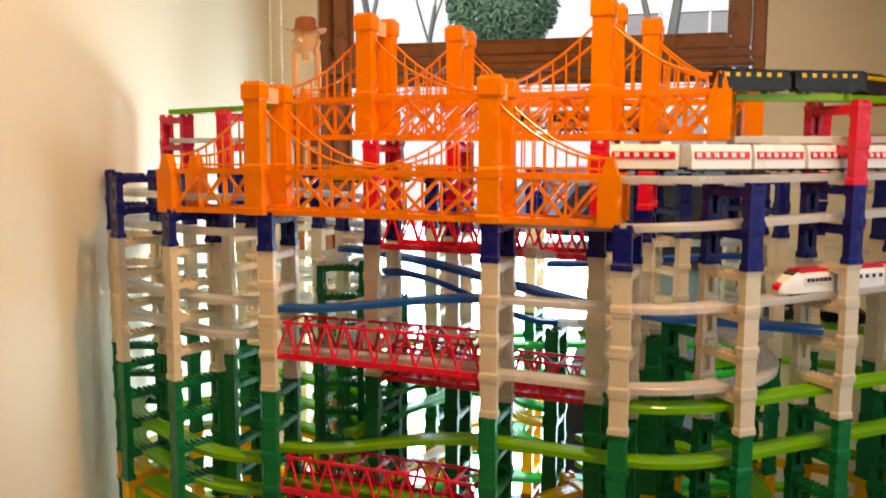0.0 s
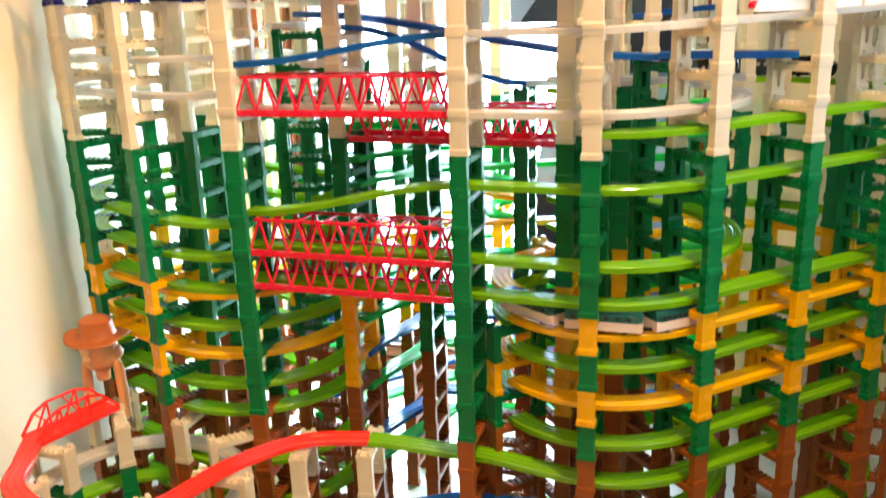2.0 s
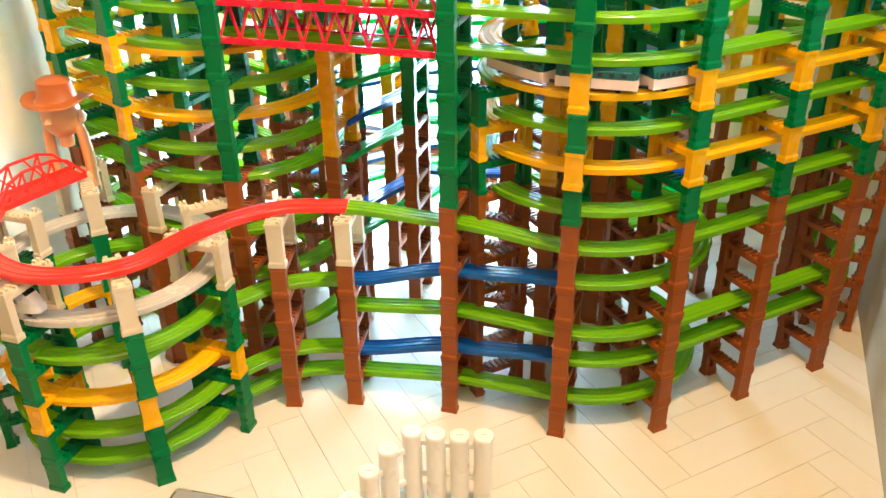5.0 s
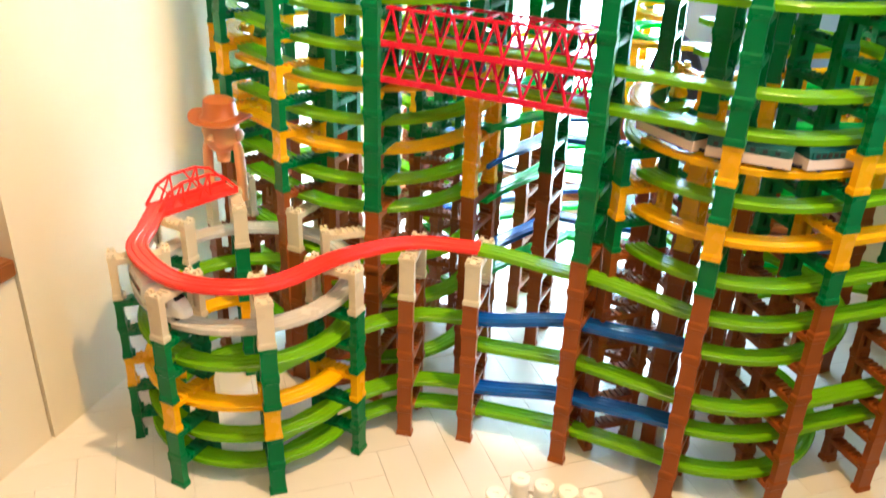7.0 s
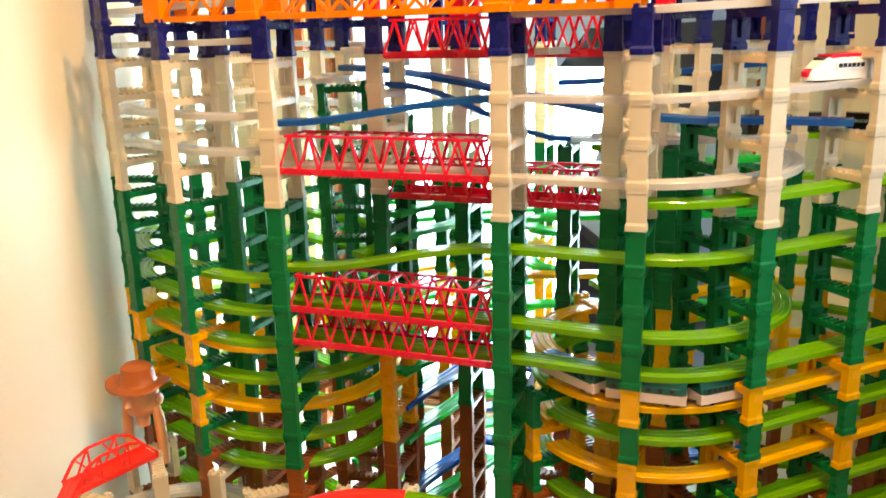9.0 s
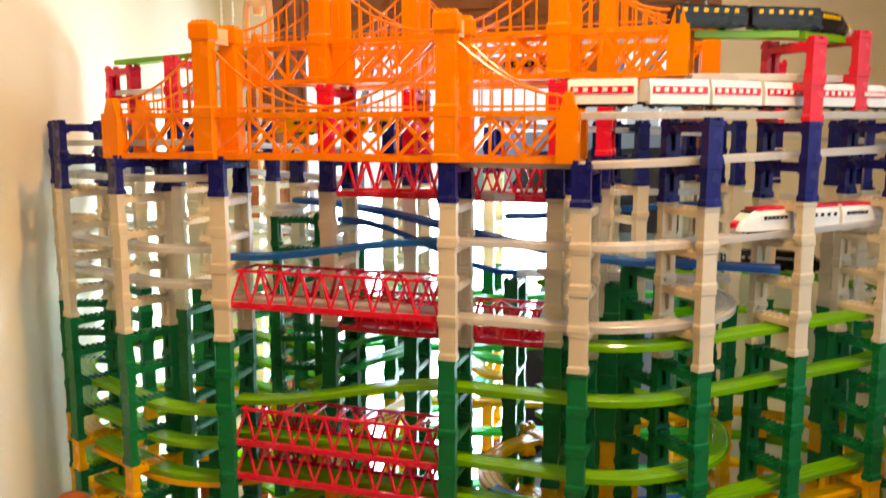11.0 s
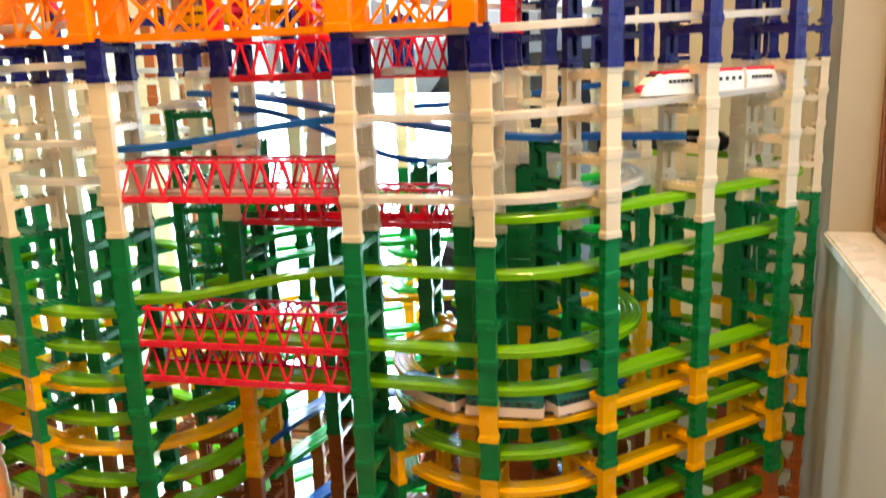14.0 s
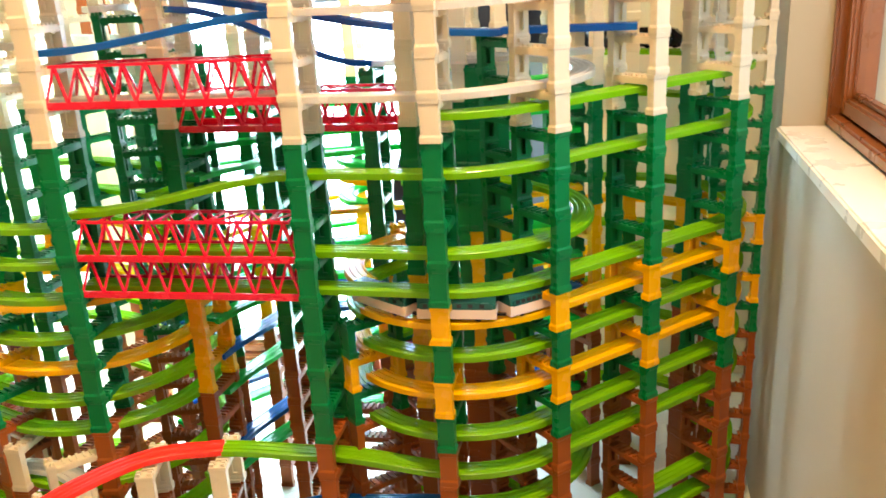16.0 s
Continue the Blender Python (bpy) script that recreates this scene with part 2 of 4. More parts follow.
window("window_1", GX0, GX1, GZT, GZ1, 0.092, 0.065, ROOM @ pose(0, WB + 0.05, 0), "upper window with a brown wooden frame over the toy tower")
window("window_2", GX0, GX1, GZ0, GZT, 0.082, 0.05, ROOM @ pose(0, WB + 0.05, 0), "tall lower window with a brown wooden frame behind the tower")
window("window_3", -1.72, 0.0, SZ0 + 0.002, SZ1, 0.06, 0.06, EAST @ pose(0.115, 0, 0, 0, 0, 90) @ Matrix.Diagonal((1, -1, 1, 1)), "deep side window with a brown wooden frame")

# ---- toy track kit ----
B = 0.066          # height of one block
RAIL = 0.215       # radius of the curved rails
HALF = 0.043       # from the rail's middle to a leg's middle


def joined(bm):
    """The overlapping shapes of a moulded piece melted into one skin."""
    bmesh.ops.recalc_face_normals(bm, faces=bm.faces)
    me = bpy.data.meshes.new("moulded")
    bm.to_mesh(me)
    bm.free()
    ob = bpy.data.objects.new("moulded", me)
    tip = bpy.data.meshes.new("tip")
    bt = bmesh.new()
    box(bt, -0.001, 0.001, -0.001, 0.001, -5.002, -5.0)
    bt.to_mesh(tip)
    bt.free()
    to = bpy.data.objects.new("tip", tip)
    scene.collection.objects.link(ob)
    scene.collection.objects.link(to)
    md = ob.modifiers.new("melt", "BOOLEAN")
    md.operation, md.solver, md.use_self, md.object = "DIFFERENCE", "EXACT", True, to
    out = bpy.data.meshes.new_from_object(ob.evaluated_get(bpy.context.evaluated_depsgraph_get()))
    bpy.data.objects.remove(ob)
    bpy.data.objects.remove(to)
    res = bmesh.new()
    res.from_mesh(out)
    bpy.data.meshes.remove(out)
    return res


def block_mesh(colour, B=B):
    """One block of a pier: two channel legs with collars and feet, and a notched crossbar."""
    bm = bmesh.new()
    w, d = 0.0146, 0.0072
    for s in (-1, 1):
        y = s * (HALF + 0.0048)

        def wall(x0, x1, a, b, z0, z1):
            p, q = sorted((y + s * a, y + s * b))
            box(bm, x0, x1, p, q, z0, z1)

        wall(-w, w, d - 0.004, d, 0, B)                                             # outer web
        wall(-w, -w + 0.004, -d, d - 0.003, 0, B)
        wall(w - 0.004, w, -d, d - 0.003, 0, B)
        wall(-w + 0.003, -0.0045, -d, -d + 0.004, 0, B)
        wall(0.0045, w - 0.003, -d, -d + 0.004, 0, B)
        wall(-0.006, 0.006, -d, -d + 0.004, 0.0004, 0.018)
        wall(-0.006, 0.006, -d, -d + 0.004, B - 0.016, B - 0.0004)
        # collar with a chamfer at the foot, a slimmer lip under the head
        for rows in (((-0.0002, 0.0019), (0.0085, 0.0019), (0.0125, 0.0002)), ((B - 0.0085, 0.0002), (B - 0.007, 0.0012), (B - 0.0006, 0.0012))):
            loops = [[bm.verts.new((a * (w + q), y + e * (d + q), z)) for a, e in ((-1, -1), (1, -1), (1, 1), (-1, 1))] for z, q in rows]
            for a, e in zip(loops, loops[1:]):
                for i in range(4):
                    bm.faces.new((a[i], a[(i + 1) % 4], e[(i + 1) % 4], e[i]))
            bm.faces.new(loops[0][::-1])
            bm.faces.new(loops[-1])
        # toe on the inner side, studs on the head
        wall(-0.010, 0.010, -d - 0.0075, -d + 0.002, 0.0003, 0.0055)
        for a in (-1, 1):
            x0, x1 = sorted((a * 0.006, a * 0.0138))
            wall(x0, x1, -0.0066, -0.0015, B - 0.003, B + 0.0055)
            wall(x0, x1, 0.0015, 0.0066, B - 0.003, B + 0.0055)
    e = HALF - 0.001
    box(bm, -0.0125, 0.0125, -e, e, B - 0.0105, B - 0.006)
    for a in (-1, 1):
        x0, x1 = sorted((a * 0.0088, a * 0.0135))
        box(bm, x0, x1, -e, e, B - 0.0175, B - 0.008)
    for k in (-0.024, -0.012, 0.0, 0.012, 0.024):
        box(bm, -0.0105, 0.0105, k - 0.0022, k + 0.0022, B - 0.0075, B - 0.0022)
    # clip under the crossbar beside each leg
    for a in (-1, 1):
        p, q = sorted((a * 0.029, a * 0.040))
        box(bm, -0.005, 0.005, p, q, B - 0.021, B - 0.008)
    return mesh_of("block", joined(bm), colour)


BLOCK = {}


def pier(x, y, turn, colours, base=0, label=""):
    """A stack of blocks; turn: direction of the rail over it. colours: (colour, count) from the bottom up."""
    p = thing("track_pier", label or "stacked plastic block pier of the toy railway", "toy pier", pose(x, y, base * B, 0, 0, turn), "block piers of the tower")
    k = 0
    for c, n in colours:
        if c not in BLOCK:
            BLOCK[c] = block_mesh("white", B * 1.38) if c == "head" else block_mesh(c)
        for _ in range(n):
            ob = new("block", BLOCK[c])
            ob.parent = p
            ob.location = (0.0008 * math.sin(k * 2.3 + x * 40), 0.0008 * math.cos(k * 1.7 + y * 50), k * B)
            k += 1
    return p


RAIL_PROFILE = [(-0.0195, 0.0), (-0.0200, 0.0100), (-0.0185, 0.0116), (-0.0160, 0.0116), (-0.0150, 0.0098), (-0.0100, 0.0098), (-0.0090, 0.0116), (-0.0030, 0.0116), (-0.0022, 0.0106),
                (0.0022, 0.0106), (0.0030, 0.0116), (0.0090, 0.0116), (0.0100, 0.0098), (0.0150, 0.0098), (0.0160, 0.0116), (0.0185, 0.0116), (0.0200, 0.0100), (0.0195, 0.0)]


def rail(parent, pts, colour):
    """One rail piece along points (position, tangent)."""
    bm = bmesh.new()
    sweep(bm, pts, RAIL_PROFILE)
    return part("rail", bm, colour, parent, smooth=False)


def arc(cx, cy, r, a0, a1, z0, z1, n=9):
    out = []
    for i in range(n):
        f = i / (n - 1)
        a = radians(a0 + (a1 - a0) * f)
        s = 1 if a1 > a0 else -1
        rise = (z1 - z0) / max(abs(radians(a1 - a0)) * r, 1e-6)
        out.append((Vector((cx + r * math.cos(a), cy + r * math.sin(a), z0 + (z1 - z0) * f)), Vector((-s * math.sin(a), s * math.cos(a), rise)).normalized()))
    return out


def run(a, b, n=2, ease=False):
    a, b = Vector(a), Vector(b)
    out = []
    for i in range(n):
        f = i / (n - 1)
        g = f * f * (3 - 2 * f) if ease else f
        p = Vector((a.x + (b.x - a.x) * f, a.y + (b.y - a.y) * f, a.z + (b.z - a.z) * g))
        slope = (b.z - a.z) * (6 * f * (1 - f) if ease else 1)
        out.append((p, Vector((b.x - a.x, b.y - a.y, slope)).normalized()))
    return out


def track(label, group="tracks of the tower"):
    return thing("toy_track", label, "toy track", group=group)


class Oval:
    """A stadium of rails: two half circles and straights of so many rails between them."""
    def __init__(self, cx, cy, axis, straights, r=RAIL):
        self.r = r
        self.c1, self.axis, self.n = Vector((cx, cy)), axis, straights
        u = Vector((math.cos(radians(axis)), math.sin(radians(axis))))
        self.u = u
        self.c2 = self.c1 + u * 0.214 * straights

    def nodes(self):
        """Pier places round the oval, anticlockwise from the start of the near straight: x, y, turn."""
        out = []
        a, RAIL = self.axis - 90, self.r
        side = Vector((math.cos(radians(a)), math.sin(radians(a)))) * RAIL
        for i in range(self.n):
            p = self.c1 + side + self.u * 0.214 * i
            out.append((p.x, p.y, self.axis))
        for k in range(4):
            b = radians(a + 45 * k)
            out.append((self.c2.x + RAIL * math.cos(b), self.c2.y + RAIL * math.sin(b), self.axis + 45 * k))
        for i in range(self.n):
            p = self.c2 - side - self.u * 0.214 * i
            out.append((p.x, p.y, self.axis + 180))
        for k in range(4):
            b = radians(a + 180 + 45 * k)
            out.append((self.c1.x + RAIL * math.cos(b), self.c1.y + RAIL * math.sin(b), self.axis + 180 + 45 * k))
        return out

    def piece(self, i, z0, z1):
        """The rail from node i to the next."""
        nodes = self.nodes()
        i %= len(nodes)
        n, a, RAIL = self.n, self.axis - 90, self.r
        if i < n or n + 4 <= i < 2 * n + 4:
            p, q = nodes[i], nodes[(i + 1) % len(nodes)]
            return run((p[0], p[1], z0), (q[0], q[1], z1))
        if i < n + 4:
            k = i - n
            return arc(self.c2.x, self.c2.y, RAIL, a + 45 * k, a + 45 * (k + 1), z0, z1)
        k = i - 2 * n - 4
        return arc(self.c1.x, self.c1.y, RAIL, a + 180 + 45 * k, a + 225 + 45 * k, z0, z1)


def loop(oval, label, colour, level, rise=0.0, pieces=None, start=0):
    """Rails round an oval at a block level; rise: levels gained over the whole turn; pieces: how many from the start node."""
    t = track(label)
    total = len(oval.nodes())
    count = pieces or total
    for j in range(count):
        z0 = (level + rise * j / total) * B + 0.001
        z1 = (level + rise * (j + 1) / total) * B + 0.001
        rail(t, oval.piece(start + j, z0, z1), colour)
    return t


def ring_point(oval, s, z):
    """Position and tangent at a fractional node index."""
    i = math.floor(s)
    pts = oval.piece(i, z, z)
    f = (s - i) * (len(pts) - 1)
    k = min(int(f), len(pts) - 2)
    g = f - k
    return pts[k][0].lerp(pts[k + 1][0], g), pts[k][1].lerp(pts[k + 1][1], g).normalized()


RIGHT = Oval(0.378, 1.496, 24, 2)
LEFT = Oval(-0.512, 1.881, -42, 1)
SMALL = Oval(-0.556, 1.388, -20, 0, 0.2)
RN, LN = RIGHT.nodes(), LEFT.nodes()
BANDS = [("brown", 7), ("green", 1), ("yellow", 1), ("green", 1), ("yellow", 1), ("green", 4), ("white", 4)]
PLAIN = [("brown", 7), ("green", 8), ("white", 4)]
AMBER = [("brown", 7), ("yellow", 4), ("green", 4), ("white", 4)]


banded = "block pier of brown, green, amber and cream plastic blocks"
plain = "block pier of brown, green, cream and navy plastic blocks"
# right-hand oval
pier(*RN[0], BANDS + [("blue", 2)], label=banded)
pier(*RN[1], BANDS + [("blue", 2), ("red", 2)], label="block pier of brown, green, amber, cream, navy and red blocks")
pier(*RN[2], BANDS + [("blue", 2)], label=banded)
pier(*RN[3], BANDS + [("blue", 2)], label=banded)
pier(*RN[4], BANDS + [("blue", 2)], label=banded)
pier(*RN[5], BANDS + [("blue", 2), ("red", 2)], label=banded)
pier(*RN[6], BANDS + [("blue", 2)], label=banded)
pier(*RN[7], BANDS + [("blue", 2)], label=banded)
pier(*RN[8], [("brown", 7), ("green", 1), ("yellow", 1), ("green", 1), ("yellow", 1)], label="block pier of brown, green and amber plastic blocks")
pier(*RN[9], [("brown", 7)], label="short block pier of brown plastic blocks")
pier(*RN[10], [("brown", 7), ("green", 1), ("yellow", 1), ("green", 1)], label="short block pier of brown, green and amber blocks")
pier(*RN[11], BANDS + [("blue", 1)], label=banded)
# left-hand oval
pier(*LN[0], BANDS + [("blue", 2)], label=banded)
pier(*LN[1], BANDS + [("blue", 1)], label=banded)
pier(-0.314, 1.522, -14, PLAIN + [("blue", 1)], label=plain)
pier(-0.125, 1.630, -22, AMBER + [("blue", 1), ("red", 2)], label="block pier of brown, amber, green, cream, navy and red blocks")
pier(*LN[4], [("brown", 7), ("green", 10)], label="block pier of brown and green plastic blocks")
pier(*LN[5], PLAIN + [("blue", 1)], label=plain)
pier(*LN[6], BANDS + [("blue", 2)], label=banded)
pier(*LN[7], BANDS + [("blue", 2)], label=banded)
pier(*LN[8], BANDS + [("blue", 2), ("red", 2)], label="block pier of brown, green, amber, cream, navy and red blocks")
pier(*LN[9], BANDS + [("blue", 2)], label=banded)
# middle piers under the bridges
pier(0.096, 1.378, -19.5, PLAIN + [("blue", 1)], label=plain)
pier(0.289, 1.460, -22, AMBER + [("blue", 1), ("red", 2)], label="block pier of brown, amber, green, cream, navy and red blocks")
pier(0.023, 2.194, -20, AMBER + [("blue", 2)], label="block pier of brown, amber, green, cream and navy blocks")
pier(0.244, 2.30, -20, AMBER + [("blue", 2)], label="block pier of brown, amber, green, cream and navy blocks")
pier(0.47, 1.969, -20, AMBER + [("blue", 2)], label="block pier of brown, amber, green, cream and navy blocks")
# low front piers
pier(-0.235, 1.418, -5, [("brown", 5), ("head", 1)], label="low block pier of brown blocks with a white head")
pier(-0.105, 1.418, -10, [("brown", 5), ("head", 1)], label="low block pier of brown blocks with a white head")

LIME, AMB, MILK = "lime green plastic toy rails clipped end to end", "amber yellow plastic toy rails clipped end to end", "milky white plastic toy rails clipped end to end"
P5, P2 = (0.096, 1.378), (-0.314, 1.522)


def approach(level, colour, label, a, b, za=None, zb=None, ease=False):
    t = track(label)
    rail(t, run((*a, (za if za is not None else level) * B + 0.001), (*b, (zb if zb is not None else level) * B + 0.001), 9 if ease else 2, ease), colour)
    return t


# ring level, level at the front pier, level at the low pier, colour of the front rails, rails in the ring
for lv, mid, low_end, c, n in ((0.85, 0.75, 0.7, "lime", 1), (2.2, 1.9, 1.5, "azure", 8), (3.1, 3.2, 3.1, "lime", 8), (4.8, 4.55, 4.0, "azure", 1), (5.85, 6.1, 6.35, "lime", 9)):
    ring = loop(RIGHT, LIME, "lime", lv, 0.5, n, 11)
    if n == 1:
        for k in range(4):
            z0, z1 = (lv + 0.06 + 0.08 * k) * B, (lv + 0.14 + 0.08 * k) * B
            rail(ring, arc(RIGHT.c1.x, RIGHT.c1.y, RAIL, -66 + 45 * k, -21 + 45 * k, z0, z1), "lime")
    front = LIME if c == "lime" else "blue plastic toy rail between two piers"
    approach(0, c, front, P5, RN[11][:2], mid, lv, True)
    approach(0, c, front, (-0.105, 1.418), P5, low_end, mid, True)
for lv, c in ((6.95, "lime"), (8.15, "gold"), (9.2, "lime"), (10.1, "gold")):
    loop(RIGHT, LIME if c == "lime" else AMB, c, lv, 0.7, 12, 10)
def curl(ring, lv, colour):
    for k in range(4):
        rail(ring, arc(RIGHT.c1.x, RIGHT.c1.y, RAIL, -66 + 45 * k, -21 + 45 * k, (lv + 0.06 + 0.08 * k) * B, (lv + 0.14 + 0.08 * k) * B), colour)


for lv in (11.0, 12.0, 14.0, 15.4):
    ring = loop(RIGHT, LIME, "lime", lv, 0.6, 1 if lv == 12.0 else 9, 11)
    if lv == 12.0:
        curl(ring, lv, "lime")
    if lv < 15:
        approach(lv, "lime", LIME, P5, RN[11][:2])
for lv in (15.85, 17.85, 19.85):
    ring = loop(RIGHT, MILK, "milk", lv, 1.2, 1 if lv < 16 else 11, 11)
    if lv < 16:
        curl(ring, lv, "milk")
    approach(lv, "milk", MILK, P5, RN[11][:2])
for lv, c in ((7.5, "lime"), (8.5, "gold"), (9.4, "lime"), (10.4, "gold")):
    loop(LEFT, LIME if c == "lime" else AMB, c, lv, 0.5, 10, 0)
for lv in (1.0, 3.2, 4.8, 6.6):
    loop(LEFT, LIME, "lime", lv, 0.5, 10, 0)
for lv in (11.0, 12.0, 13.0):
    loop(LEFT, LIME, "lime", lv, -0.4, 9, 3)
for lv in (16.0, 17.0, 19.0, 20.0):
    loop(LEFT, MILK, "milk", lv, 0.4, 9, 3)
approach(0, "lime", LIME, P2, P5, 13.0, 14.0, True)
approach(12, "lime", LIME, P2, P5)
approach(11, "lime", LIME, P2, P5)
approach(15.95, "milk", MILK, P2, P5)


def truss(a, b, z, label):
    """A red girder bridge: two leaning lattice sides and a lattice lid over a rail bed."""
    a, b = Vector((*a, z)), Vector((*b, z))
    d = b - a
    m = Matrix.Translation(a) @ pose(0, 0, 0, 0, 0, math.degrees(math.atan2(d.y, d.x)))
    L = d.length - 0.036
    t = thing("girder_bridge", label, "toy bridge", m @ pose(0.018, 0, 0), "red girder bridges")
    w, h = 0.038, 0.066
    for s in (-1, 1):
        bm = bmesh.new()
        y0, y1 = s * (w + 0.004), s * (w - 0.004)
        bar(bm, (0, y0, 0.004), (L, y0, 0.004), 0.006, 0.011)
        half = L / 2
        n = 5
        for k in range(2):
            x0 = k * half
            ins = 0.010
            bar(bm, (x0 + (ins if k == 0 else 0), y1, h), (x0 + half - (ins if k == 1 else 0), y1, h), 0.005, 0.005)
            for i in range(n):
                xa, xb, xc = x0 + half * i / n, x0 + half * (i + 0.5) / n, x0 + half * (i + 1) / n
                bar(bm, (xa, y0, 0.006), (xb, y1, h), 0.004, 0.004)
                bar(bm, (xb, y1, h), (xc, y0, 0.006), 0.004, 0.004)
        part("side_lattice", bm, "red", t)
    w2 = w - 0.004
    for k in (0.012, 0.12 * L, 0.25 * L, 0.38 * L, 0.5 * L, 0.62 * L, 0.75 * L, 0.88 * L, L - 0.012):
        bm = bmesh.new()
        bar(bm, (k, -w2, h), (k, w2, h), 0.005, 0.004)
        part("cross_bar", bm, "red", t)
    for i in range(4):
        x0, x1 = L * (0.5 + i * 0.12), L * (0.5 + (i + 1) * 0.12)
        s = 1 if i % 2 else -1
        bm = bmesh.new()
        bar(bm, (x0, -s * w2, h), (x1, s * w2, h), 0.004, 0.003)
        part("top_brace", bm, "red", t)
    bm = bmesh.new()
    box(bm, 0, L, -0.040, 0.040, -0.003, -0.0005)
    part("bed", bm, "red", t)
    return t


red = "red plastic girder bridge with triangular lattice sides"
truss(P2, P5, 11 * B, red)
truss(P2, P5, 12 * B, red)
truss(P2, P5, 15.95 * B, red)
truss((-0.125, 1.630), (0.289, 1.460), 18.9 * B, red)
truss((-0.125, 1.630), (0.289, 1.460), 14.9 * B, red)


hb = bmesh.new()
bar(hb, (0, 0, 0), (0, 0, 1), 0.0024)
HANGER = mesh_of("hanger", hb, "orange")


